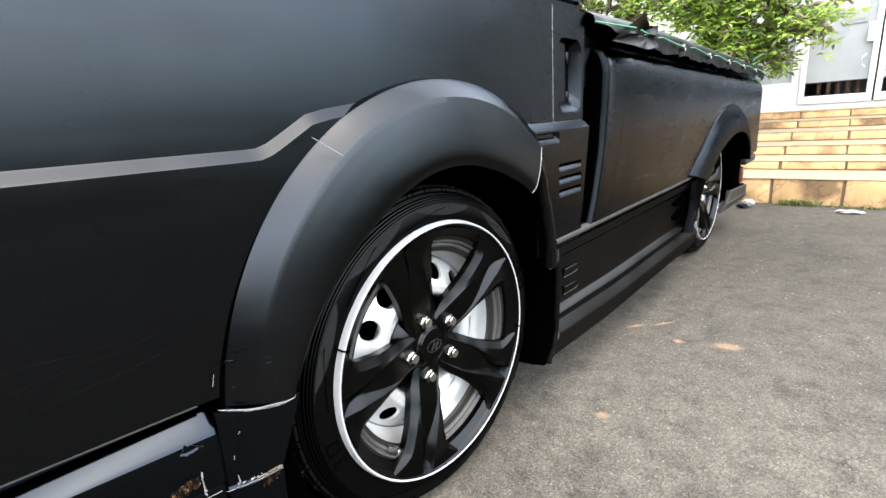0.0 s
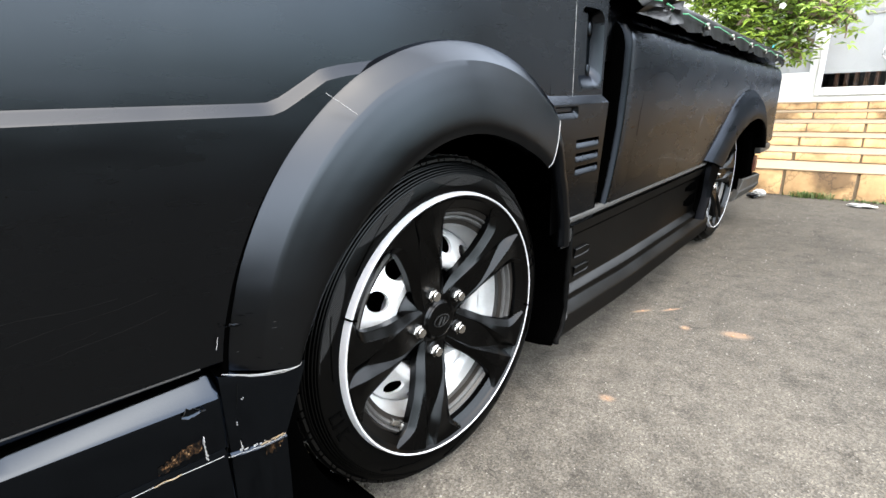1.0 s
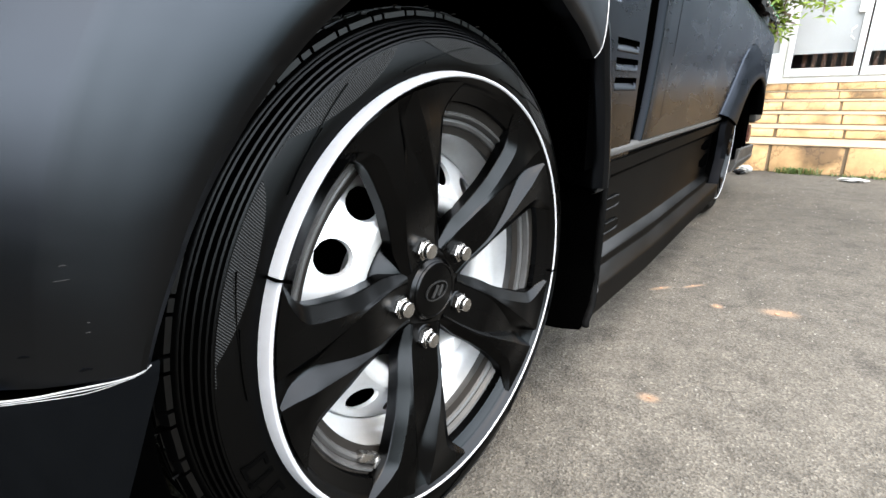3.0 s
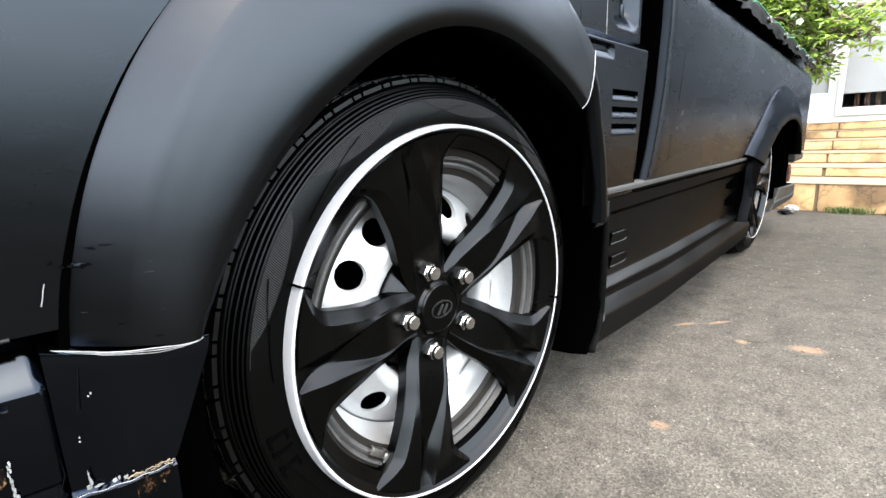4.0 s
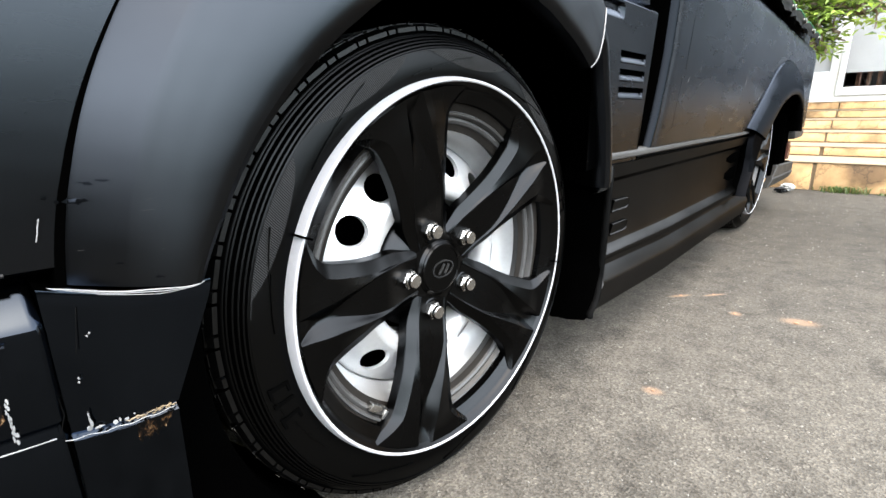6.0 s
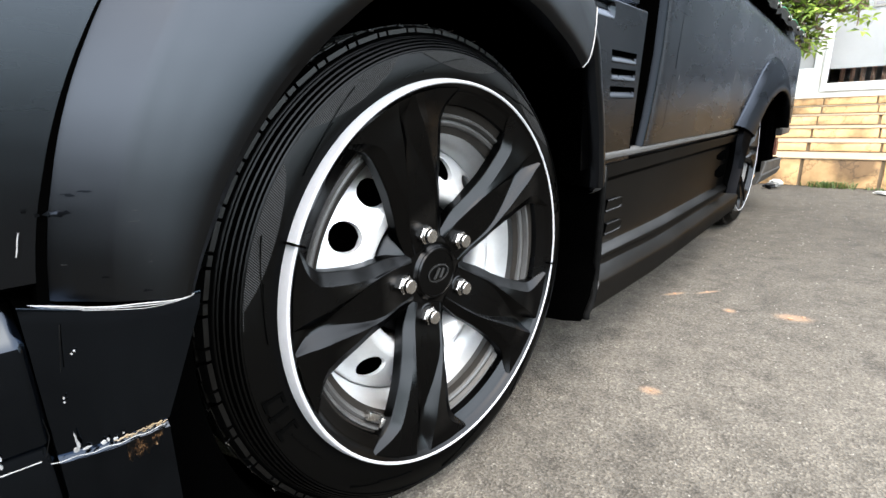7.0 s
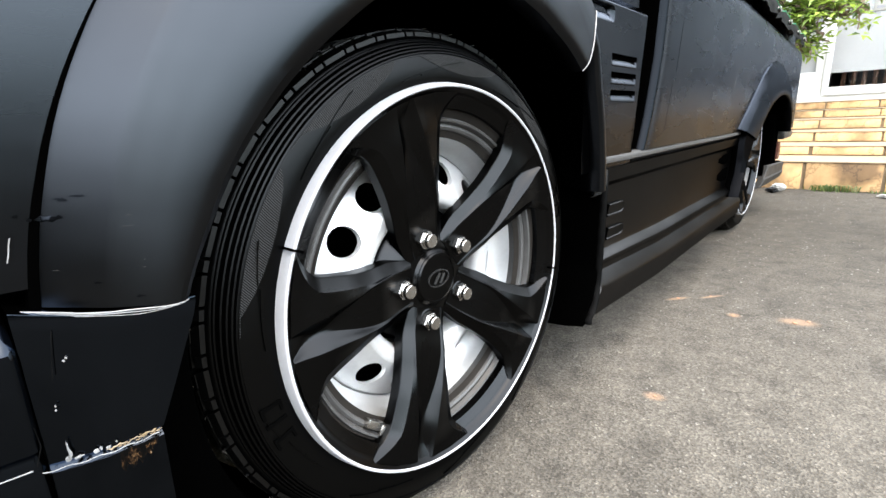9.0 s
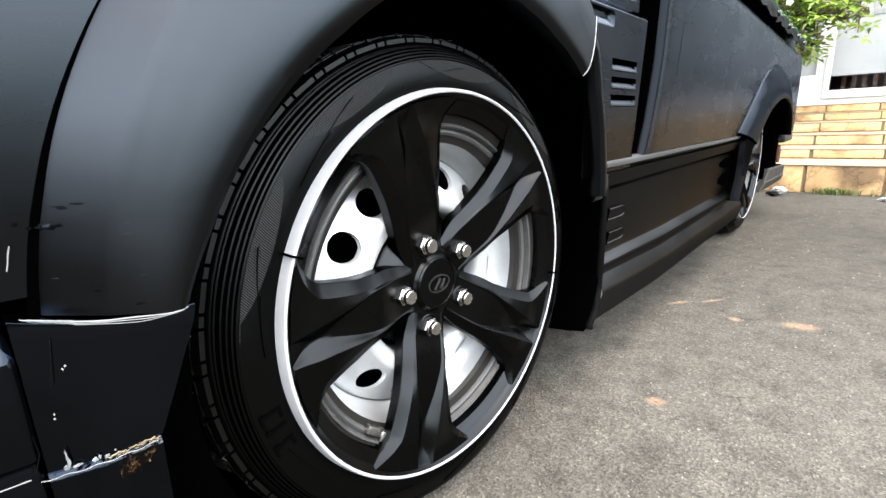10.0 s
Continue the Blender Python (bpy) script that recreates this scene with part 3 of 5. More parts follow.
def flare_rows(a0, a1, n, rout, narrow=0.0, lower=0.0, cy=CY, cz=CZ, xf=side_x, grow=1.0, tail=False, skew=0.0, shrink=True):
    rows = []
    for i in range(n + 1):
        a = a0 + (a1 - a0) * i / n
        ra = radians(a)
        ri = lip_r(a) + narrow
        if tail:
            rout = tail_r(a)
            ri = rout - 0.062
        elif shrink:
            rout = flare_r(a)
        prof = [(rout + 0.004, -0.012), (rout + 0.0015, 0.0), (rout - 0.001, 0.003), (rout - 0.013, 0.0125), (rout - 0.0265, 0.0232), (rout - 0.0285, 0.0245)]
        for k in range(1, 13):
            s = k / 12
            prof.append((lerp(rout - 0.0285, ri, s), table([0, 0.25, 0.5, 0.7, 0.85, 0.95, 1], [0.0245, 0.0298, 0.0339, 0.0361, 0.0364, 0.0342, 0.0303], s)))
        prof += [(ri - 0.0015, 0.018), (ri - 0.001, 0.008), (ri + 0.012, -0.02), (ri + 0.03, -0.06)]
        row = []
        for j, (r, dx) in enumerate(prof):
            ra = radians(a + skew * (i / n) ** 2 * (1 - min(1, j / 17)))
            y, z = cy + r * math.cos(ra), cz + r * math.sin(ra)
            row.append((xf(y) * 0.6 + xf(cy + 0.4 * math.cos(ra)) * 0.4 + dx * grow - lower, y, z))
        rows.append(row)
    return rows


bm = bmesh.new()
grid(bm, flare_rows(173, 45, 72, ROUT, skew=5.0))
part("front_wheel_flare", bm, FLARE, truck, "wide satin black front wheel arch flare", angle=22)
bm = bmesh.new()
grid(bm, flare_rows(51, 6, 24, ROUT, 0.0, 0.006, tail=True))
part("flare_tail", bm, FLARE, truck, "lower rear piece of the wheel arch flare", angle=22)


# scuffs on the flare: where the film has worn dull, and pale flecks
def flare_x(y, z):
    a, rr = math.degrees(math.atan2(z - CZ, y - CY)), math.hypot(y - CY, z - CZ)
    row = flare_rows(a, a, 1, ROUT)[0][1:18]
    rs = [math.hypot(p[1] - CY, p[2] - CZ) for p in row]
    return table(rs[::-1], [p[0] for p in row][::-1], rr)


for mat, label, spots in (
    (ROLL, "dull black worn spot on the flare", [(-0.397, 0.473, 0.0065, 0.0024), (-0.389, 0.484, 0.0024, 0.0014), (-0.382, 0.486, 0.0035, 0.001), (-0.406, 0.473, 0.0015, 0.0014), (-0.412, 0.476, 0.0015, 0.0012), (-0.391, 0.485, 0.0025, 0.0006), (-0.383, 0.43, 0.002, 0.001), (-0.364, 0.418, 0.0025, 0.0012)]),
    (EDGE, "pale fleck on the flare", [(-0.363, 0.465, 0.003, 0.0003), (-0.361, 0.472, 0.0015, 0.0004), (-0.359, 0.437, 0.001, 0.0004), (-0.358, 0.442, 0.0006, 0.0004), (-0.4, 0.44, 0.0015, 0.0003)]),
):
    for n, (y, z, hw, hh) in enumerate(spots):
        bm = bmesh.new()
        rows = []
        for i in range(9):
            u = i / 4 - 1
            tall = hh * math.sqrt(max(0.02, 1 - u * u)) * (0.75 + 0.6 * noise.noise(Vector((u * 3, n * 5.1, 0))))
            mid = z + hh * 0.5 * noise.noise(Vector((u * 2, n * 3.3, 4)))
            yy = y + hw * u
            rows.append([(flare_x(yy, zz) + dx, yy, zz) for zz, dx in ((mid - tall, 0.0), (mid - tall * 0.8, 0.0004), (mid + tall * 0.8, 0.0004), (mid + tall, 0.0))])
        grid(bm, rows)
        part("flare_scuff", bm, mat, truck, label)


# black strip in place of the shaded gap between flare and cab side
bm = bmesh.new()
rows = []
for k in range(61):
    a = lerp(174, 60, k / 60)
    r, w = flare_r(a), table([60, 100, 125, 140, 155, 165, 174], [0.0008, 0.001, 0.0013, 0.002, 0.0045, 0.0065, 0.0075], a)
    row = []
    for dr, dx in ((-0.006, 0.0), (-0.002, 0.0012), (w - 0.0015, 0.0012), (w, 0.0002), (w + 0.0005, -0.01)):
        y, z = CY + (r + dr) * math.cos(radians(a)), CZ + (r + dr) * math.sin(radians(a))
        row.append((side_x(y) + dx, y, z))
    rows.append(row)
grid(bm, rows)
part("flare_gap_strip", bm, DARK, truck, "black strip for the shaded gap along the flare's edge")


def edge_line(name, pts, r, mat, label):
    bm = bmesh.new()
    tube(bm, pts, r, 6)
    return part(name, bm, mat, truck, label)


seam = flare_rows(45, 45, 1, ROUT, skew=5.0)[1]
edge_line("flare_seam", [(p[0] + 0.001, p[1], p[2]) for p in seam[5:-4]], 0.0009, CHIP, "white chipped edge at the flare joint")
foot = flare_rows(173, 173, 1, ROUT, shrink=False)[0]
for drop, r, wob in ((0.0, 0.0005, 0.0003), (0.0015, 0.0003, 0.0002), (0.003, 0.0002, 0.0003)):
    edge_line("flare_crack", [(p[0] + 0.0008, p[1], p[2] - drop * math.sin(math.pi * i / 15) - 0.0012 * math.sin(math.pi * i / 15) + wob * math.sin(i * 0.9 + drop * 900)) for i, p in enumerate(foot[2:-4])], r, CHIP, "white cracked joint under the flare")
edge_line("flare_scratch", [(side_x(-0.25) + 0.02 + 0.012 * s, -0.262 + 0.035 * s, 0.732 - 0.026 * s) for s in (0, 0.5, 1)], 0.0004, CHIP, "short white scratch")

edge_line("door_bottom_trim", [(side_x(y) + 0.0012, y, 0.4295 + 0.02 * (y + 0.44)) for y in steps_of(-1.2, -0.44, 20)], 0.0015, EDGE, "thin bare metal edge under the door")
# bumper end below the flare: chamfered shelf, face with a cracked seam, lower lip
bm = bmesh.new()
rows = []
for y in steps_of(-1.25, -0.455, 20) + steps_of(-0.436, -0.4295, 4):
    x = side_x(y) - 0.004 - 0.004 * max(0.0, (y + 0.436) / 0.0065) ** 2
    d = y + 0.43
    rows.append([(x - 0.04, y, 0.421 + 0.035 * d), (x, y, 0.418 + 0.035 * d), (x + 0.021, y, 0.401 + 0.012 * d), (x + 0.0245, y, 0.3955), (x + 0.025, y, 0.389), (x + 0.022, y, 0.35), (x + 0.02, y, 0.325), (x + 0.014, y, 0.32), (x + 0.016, y, 0.312), (x + 0.012, y, 0.22), (x - 0.004, y, 0.09), (x - 0.08, y, 0.07)])
grid(bm, rows)
bumper = part("front_bumper", bm, BUMPER, truck, "scuffed gloss black bumper end with peeling paint", angle=25)


def return_x(u):
    """Face of the bumper corner, from the bumper's end (0) to the wheel arch (1)."""
    return lerp(side_x(-0.43) + 0.0155, 0.0245, u) + 0.004 * math.sin(math.pi * u)


bm = bmesh.new()
rows = []
for i in range(13):
    s = i / 12
    y = lerp(-0.4285, -0.331, s)
    x = return_x(s)
    zt = lerp(0.42, 0.408, s) - 0.005 * math.sin(math.pi * s)
    zc = lerp(0.309, 0.316, s)
    rows.append([(x - 0.03, y, zt + 0.001), (x + 0.0005, y, zt), (x + 0.001, y, zt - 0.002), (x + 0.0008, y, zt - 0.012), (x, y, zt - 0.03), (x - 0.001, y, zt - 0.06), (x - 0.003, y, zc + 0.003), (x - 0.007, y, zc), (x - 0.003, y, zc - 0.004), (x - 0.009, y, 0.24), (x - 0.026, y, 0.09), (x - 0.08, y, 0.07)])
rows.insert(0, [(p[0] - 0.03, p[1] + 0.001, p[2]) for p in rows[0]])
rows.append([(p[0] - 0.1, p[1] + 0.004, p[2]) for p in rows[-1]])
rows = [[(p[0], p[1] - 0.036 * min(1.0, max(0.0, (0.402 - p[2]) / 0.085)) * min(1.0, max(0, i - 1) / 12), p[2]) for p in r] for i, r in enumerate(rows)]
grid(bm, rows)
part("bumper_return", bm, BUMPER, truck, "gloss black bumper corner with chipped lower seam", angle=25)


def shard(bm, c, n, s, seedv):
    """A ragged thin flake lying on a surface that faces +x."""
    rnd = random.Random(seedv)
    ring = [(s[0] * (0.5 + rnd.random() * 0.7) * math.cos(2 * math.pi * k / n), s[1] * (0.5 + rnd.random() * 0.7) * math.sin(2 * math.pi * k / n)) for k in range(n)]
    lo = [bm.verts.new((c[0], c[1] + y, c[2] + z)) for y, z in ring]
    hi = [bm.verts.new((c[0] + 0.0012, c[1] + y * 0.85, c[2] + z * 0.85)) for y, z in ring]
    bm.faces.new(hi)
    for k in range(n):
        bm.faces.new((lo[k], lo[(k + 1) % n], hi[(k + 1) % n], hi[k]))


def seam_at(y):
    u = min(1.0, (y + 0.4335) / 0.0665)
    return Vector((return_x(u) - 0.0025, y, lerp(0.309, 0.316, u) + 0.001))


rnd = random.Random(4)
bm = bmesh.new()
for y, up, w, h in ((-0.4195, 0.0035, 0.0028, 0.0018), (-0.418, 0.007, 0.0012, 0.0045), (-0.4185, 0.0125, 0.0006, 0.0045), (-0.4145, 0.003, 0.003, 0.0011), (-0.405, 0.0028, 0.0018, 0.0016), (-0.4025, 0.004, 0.001, 0.0015), (-0.3985, 0.003, 0.0017, 0.0011), (-0.394, 0.005, 0.0006, 0.0006)):
    c = seam_at(y)
    shard(bm, (c.x, y, c.z + up), 13, (w, h), int(-1e4 * y))
part("paint_chip", bm, CHIP, bumper, "white chipped filler along the seam")["kind"] = "stuff"
bm = bmesh.new()
tube(bm, [seam_at(y) + Vector((0.0005, 0, 0.0016 + 0.0007 * math.sin(y * 700) + 0.0005 * math.sin(y * 1900))) for y in steps_of(-0.4, -0.368, 26)], 0.0007, 5, taper=0.0003)
for k in range(26):
    c = seam_at(-0.394 + 0.024 * rnd.random())
    shard(bm, (c.x, c.y, c.z + rnd.uniform(0.0, 0.003)), 7, (0.0012 * rnd.random() + 0.0003, 0.0004), 500 + k)
part("seam_edge", bm, GOLD, bumper, "thin golden-brown bare edge of the seam")["kind"] = "stuff"
edge_line("return_seam_edge", [seam_at(y) + Vector((0.001, 0, -0.0012 + 0.0006 * math.sin(y * 400))) for y in steps_of(-0.433, -0.37, 26)], 0.00035, CHIP, "thin white chipped line along the seam")
bm = bmesh.new()
rows = []
for i in range(13):
    u = i / 12
    c = seam_at(-0.394 + 0.0235 * u)
    deep = (0.03 + 0.008 * math.sin(i * 2.3)) * math.sin(math.pi * min(1.0, 0.25 + u * 0.75)) ** 0.5
    rows.append([(c.x + 0.0016 - 0.004 * v - 0.1 * deep * v, c.y, c.z - 0.003 - deep * v) for v in (0, 0.2, 0.4, 0.6, 0.8, 1.0)])
grid(bm, rows)
part("bare_patch", bm, MOTTLE, bumper, "brown bare patch where paint is gone")
bm = bmesh.new()
rows = []
for i in range(15):
    u = i / 14
    y = -0.506 + 0.047 * u
    z0, z1 = 0.327 + 0.01 * u + 0.002 * math.sin(i * 1.9), 0.337 + 0.018 * u + 0.002 * math.sin(i * 2.7)
    rows.append([(side_x(y) + 0.0176 + 0.02 * (z - 0.33), y, z) for z in (z0, lerp(z0, z1, 0.33), lerp(z0, z1, 0.67), z1)])
grid(bm, rows)
part("bare_patch", bm, MOTTLE, bumper, "brown bare patch where paint is gone")
bm = bmesh.new()
for k in range(13):
    shard(bm, (side_x(-0.456) + 0.0183, -0.4565 + rnd.uniform(-0.0009, 0.0009), 0.322 + 0.0025 * k), 9, (0.0006 + 0.0006 * rnd.random(), 0.0026), 300 + k)
for y, z in ((-0.408, 0.398), (-0.4095, 0.396), (-0.419, 0.364), (-0.4187, 0.367)):
    shard(bm, (return_x((y + 0.4335) / 0.1) + 0.0005, y, z - 0.012), 7, (0.0007, 0.0009), int(1000 * -y))
part("white_fleck", bm, CHIP, bumper, "white paint flecks")["kind"] = "stuff"
# a flake of paint that curls off the shelf's lower edge
bm = bmesh.new()
rows = []
for i in range(9):
    u = i / 8
    y = -0.474 + 0.024 * u
    tall = 0.011 * math.sin(math.pi * min(1.0, 0.12 + u)) * (0.75 + 0.5 * noise.noise(Vector((u * 6, 2, 0))))
    row = []
    for j in range(6):
        v = j / 5
        z = 0.3905 + lerp(-tall * 0.5, tall, v)
        lift = 0.0012 + 0.003 * (2 * v - 0.8) ** 2
        row.append((side_x(y) + 0.021 - max(0.0, z - 0.395) * 0.8 + lift, y, z))
    rows.append(row)
grid(bm, rows)
part("peeling_flake", bm, BUMPER, bumper, "peeling black paint flake", angle=60)
rim_line = [rows[0][k] for k in (5, 3, 1)] + [r[0] for r in rows] + [rows[-1][k] for k in (2, 4)] + [r[-1] for r in reversed(rows)]
tube_bm = bmesh.new()
tube(tube_bm, rim_line, 0.0002, 5)
part("flake_edge", tube_bm, EDGE, bumper, "thin grey outline of the flake")
edge_line("bumper_seam_edge", [(side_x(y) + 0.0128, y, 0.3125 + 0.0006 * math.sin(y * 60)) for y in steps_of(-0.66, -0.437, 24)], 0.0005, CHIP, "white chipped lower seam of the bumper")
edge_line("bumper_seam_rust", [(side_x(y) + 0.0134, y, 0.3135 + 0.0008 * math.sin(y * 310)) for y in steps_of(-0.512, -0.484, 10)], 0.0008, GOLD, "golden bare stretch of the seam")
# White line painted in for the lit sliver beside the flare.
edge_line("flare_sliver_glint", [(side_x(y) + 0.006, y, z) for y, z in ((-0.417, 0.464), (-0.4185, 0.459), (-0.4195, 0.454), (-0.421, 0.449))], 0.0004, CHIP, "white line for the lit sliver between door and flare")
edge_line("paint_run", [(0.0068, -0.4115 - 0.0009 * k, 0.405 - 0.0052 * k) for k in range(7)], 0.0003, FAINT, "dried run of paint")
for a, b in (((-0.59, 0.514), (-0.464, 0.531)), ((-0.575, 0.488), (-0.457, 0.509)), ((-0.6, 0.536), (-0.5, 0.5352)), ((-0.56, 0.5), (-0.52, 0.507))):
    edge_line("door_scuff", [(side_x(lerp(a[0], b[0], k / 8)) + 0.0001, lerp(a[0], b[0], k / 8), lerp(a[1], b[1], k / 8) + 0.0012 * math.sin(k * 0.9)) for k in range(9)], 0.0003, FAINT, "faint long scuff on the door")
for pts in (((-0.492, 0.817), (-0.479, 0.776), (-0.473, 0.756)), ((-0.466, 0.761), (-0.486, 0.739))):
    edge_line("door_scratch", [(side_x(y) - 0.0145, y, z) for y, z in pts], 0.0003, FAINT, "faint scratch on the door")
edge_line("bumper_crack", [(return_x(0) + 0.0006 - 0.002 * k / 6, -0.4325 + 0.003 * math.sin(k * 1.7), lerp(0.395, 0.315, k / 6)) for k in range(7)], 0.0003, FAINT, "thin crack in the bumper corner")

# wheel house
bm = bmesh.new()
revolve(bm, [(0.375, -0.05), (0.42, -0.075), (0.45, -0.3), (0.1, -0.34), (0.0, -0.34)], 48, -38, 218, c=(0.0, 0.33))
# Added strip hides the lit ground behind the bumper corner.
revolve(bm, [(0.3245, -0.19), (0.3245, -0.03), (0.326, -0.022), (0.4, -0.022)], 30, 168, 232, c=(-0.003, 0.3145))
part("wheel_liner", bm, DARK, truck, "black wheel arch liner with an added blocking strip")

# sill under the bed, with its ledge, louvres and lower step
SILL = [(-0.02, 0.456), (0.012, 0.4555), (0.022, 0.4495), (0.0235, 0.437), (0.0215, 0.4325), (0.031, 0.431), (0.03, 0.428), (0.0245, 0.405), (0.012, 0.394), (0.0095, 0.388), (0.0085, 0.27), (0.0105, 0.262), (0.026, 0.2515), (0.0285, 0.248), (0.0285, 0.241), (0.0265, 0.2365), (0.016, 0.2285), (0.015, 0.224), (0.0165, 0.217), (0.0335, 0.198), (0.0365, 0.191), (0.0355, 0.15), (0.032, 0.146), (-0.04, 0.143)]


def sill_end(z):
    """The sill's front end follows the wheel arch."""
    return table([0.1, 0.166, 0.172, 0.189, 0.223, 0.266, 0.315, 0.374, 0.46], [0.322, 0.324, 0.334, 0.352, 0.369, 0.374, 0.376, 0.379, 0.385], z)


bm = bmesh.new()
rows = []
for i, s in enumerate([0, 0.003, 0.01] + steps_of(0.03, 1.3, 24)):
    e = 1.0 - 0.45 * max(0.0, 1 - s / 0.006)
    lift = 0.017 * max(0.0, 1 - s / 0.38)
    rows.append([(x * e if z > 0.1 else x, sill_end(z + lift) + s, z + lift * min(1.0, max(0.0, (0.3 - z) / 0.07))) for x, z in SILL])
rows.insert(0, [(p[0] - 0.012, p[1] + 0.004, p[2]) for p in rows[0]])
grid(bm, rows)
sill = part("side_sill", bm, TRIM, truck, "dark grey plastic side skirt with a stepped lower edge", angle=25)
bm = bmesh.new()
rows = []
for k in range(41):
    y = lerp(0.377, 1.6, k / 40)
    rows.append([(x, y, z + 0.0006 * math.sin(y * 9)) for x, z in ((0.014, 0.4545), (0.0245, 0.453), (0.0285, 0.4495), (0.0295, 0.446), (0.029, 0.4405), (0.026, 0.4385), (0.014, 0.438))])
grid(bm, rows)
part("sill_strip", bm, STRIP, sill, "dull grey rubber strip along the top of the skirt", angle=50)
for z, tall in ((0.344, 0.0125), (0.297, 0.0125)):
    bm = bmesh.new()
    rows = []
    for k in range(11):
        u = k / 10
        y = lerp(0.446, 0.534, u)
        t = tall * (1.0 - 0.45 * max(0.0, u - 0.75) / 0.25)
        zz = z - 0.002 * u
        q = 1 - max(0.0, (u - 0.8) / 0.2) ** 2
        rows.append([(0.0086, y, zz + t + 0.001), (0.009 + 0.0046 * q, y, zz + t), (0.009 + 0.006 * q, y, zz + t * 0.86), (0.009 + 0.0052 * q, y, zz + t * 0.7), (0.009 + 0.0012 * q, y, zz - t * 0.7), (0.009 + 0.003 * q, y, zz - t * 0.86), (0.009 + 0.0026 * q, y, zz - t), (0.0086, y, zz - t - 0.001)])
    grid(bm, rows)
    bm.faces.new([bm.verts.new(p) for p in rows[0]])
    part("louvre", bm, TRIM, sill, angle=20)
# Vent openings drawn as black patches; the dark inside is only colour.
for z0, z1 in ((0.345, 0.382), (0.287, 0.332)):
    bm = bmesh.new()
    rows = []
    for k in range(9):
        u = k / 8
        y, half = lerp(1.35, 1.5, u), (z1 - z0) / 2 * min(1.0, 0.35 + 1.3 * u)
        zm = (z0 + z1) / 2
        rows.append([(0.0088, y, zm - half), (0.0098, y, zm - half * 0.8), (0.0098, y, zm + half * 0.8), (0.0088, y, zm + half)])
    grid(bm, rows)
    part("sill_vent", bm, DARK, sill, "black patch for a vent opening's shade before the rear wheel")
# rolled lip down the front end of the sill
bm = bmesh.new()
rows = []
for k in range(28):
    z = lerp(0.425, 0.156, k / 27)
    y = sill_end(z)
    row = []
    for j in range(8):
        a = math.tau * j / 8
        row.append((table([0.15, 0.19, 0.22], [0.035, 0.034, 0.0295], z) + 0.007 * math.cos(a), y - 0.001 + 0.007 * math.sin(a), z))
    rows.append(row)
grid(bm, rows, close_v=True)
bm.faces.new([bm.verts.new(p) for p in rows[-1]])
part("sill_lip", bm, FAINT, truck, "rolled grey-black lip at the sill's front end", angle=60)
# flap behind the front wheel, in a black that holds the shade there
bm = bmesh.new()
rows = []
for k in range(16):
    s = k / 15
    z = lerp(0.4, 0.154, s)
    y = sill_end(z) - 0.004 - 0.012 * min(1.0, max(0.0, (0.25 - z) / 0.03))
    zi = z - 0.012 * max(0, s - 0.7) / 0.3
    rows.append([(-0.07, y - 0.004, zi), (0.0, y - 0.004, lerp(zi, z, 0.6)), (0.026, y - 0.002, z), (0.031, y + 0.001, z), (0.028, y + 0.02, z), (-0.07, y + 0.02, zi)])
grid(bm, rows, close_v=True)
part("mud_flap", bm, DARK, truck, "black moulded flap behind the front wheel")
bm = bmesh.new()
rows = [[(0.02, 0.384, 0.437), (0.0375, 0.372, 0.432), (0.036, 0.35, 0.43)], [(0.02, 0.38, 0.412), (0.0405, 0.364, 0.406), (0.036, 0.336, 0.404)], [(0.022, 0.368, 0.396), (0.037, 0.35, 0.391), (0.032, 0.33, 0.39)], [(0.016, 0.352, 0.39), (0.028, 0.344, 0.386), (0.024, 0.33, 0.386)]]
grid(bm, rows)
part("flare_tip", bm, EDGE, truck, "bare broken tip of the flare tail")

# load bed
def rail_z(y):
    return table([0.58, 1.0, 3.1], [0.972, 0.976, 0.925], y)


RCY, RCZ = 2.04, 0.35


def bed_front(z):
    return table([0.44, 0.525, 0.635, 0.75, 0.9], [0.568, 0.61, 0.645, 0.664, 0.67], z)


def bed_col(u, xo=0.03):
    y = u
    low = table([0.5, 1.6, 1.68, 1.8, 1.9, 2.1, 2.3, 2.42, 2.5, 2.64, 2.66], [0.45, 0.45, 0.47, 0.52, 0.55, 0.6, 0.6, 0.58, 0.56, 0.555, 0.415], y)
    lead = max(0.0, 1 - (y - 0.622) / 0.5)
    x = xo
    top = table([0.6, 3.1], [0.905, 0.855], y)
    col = [(x - 0.03, y, low), (x, y, low + 0.002)]
    col += [(x, y, lerp(low, top - 0.075, k / 6)) for k in range(1, 7)]
    for k in range(1, 8):
        a = radians(k * 13)
        col.append((x - 0.055 * (1 - math.cos(a)), y, top - 0.075 + 0.075 * math.sin(a)))
    col += [(x - 0.1, y, top), (x - 0.1, y, top - 0.25)]
    return [(p[0], p[1] + lead * (bed_front(p[2]) - 0.622), p[2]) for p in col]


bm = bmesh.new()
ys = [0.622, 0.626, 0.63, 0.636, 0.644] + steps_of(0.67, 3.06, 92)
rows = [bed_col(y, 0.03 - {0.626: 0.0016, 0.63: 0.0024, 0.636: 0.0012}.get(y, 0.0)) for y in ys]
roll = [(-0.06, -0.022), (0.0, -0.0195)] + [(0.03 - 0.016 * (1 - math.sin(radians(a))), -0.013 * math.cos(radians(a))) for a in (8, 20, 32, 44, 56, 68, 80)]
first = rows[0]
rows.append([(p[0] - 0.02, p[1] + 0.012, p[2]) for p in rows[-1]])
rows.append([(p[0] - 0.25, p[1] + 0.03, p[2]) for p in rows[-1]])
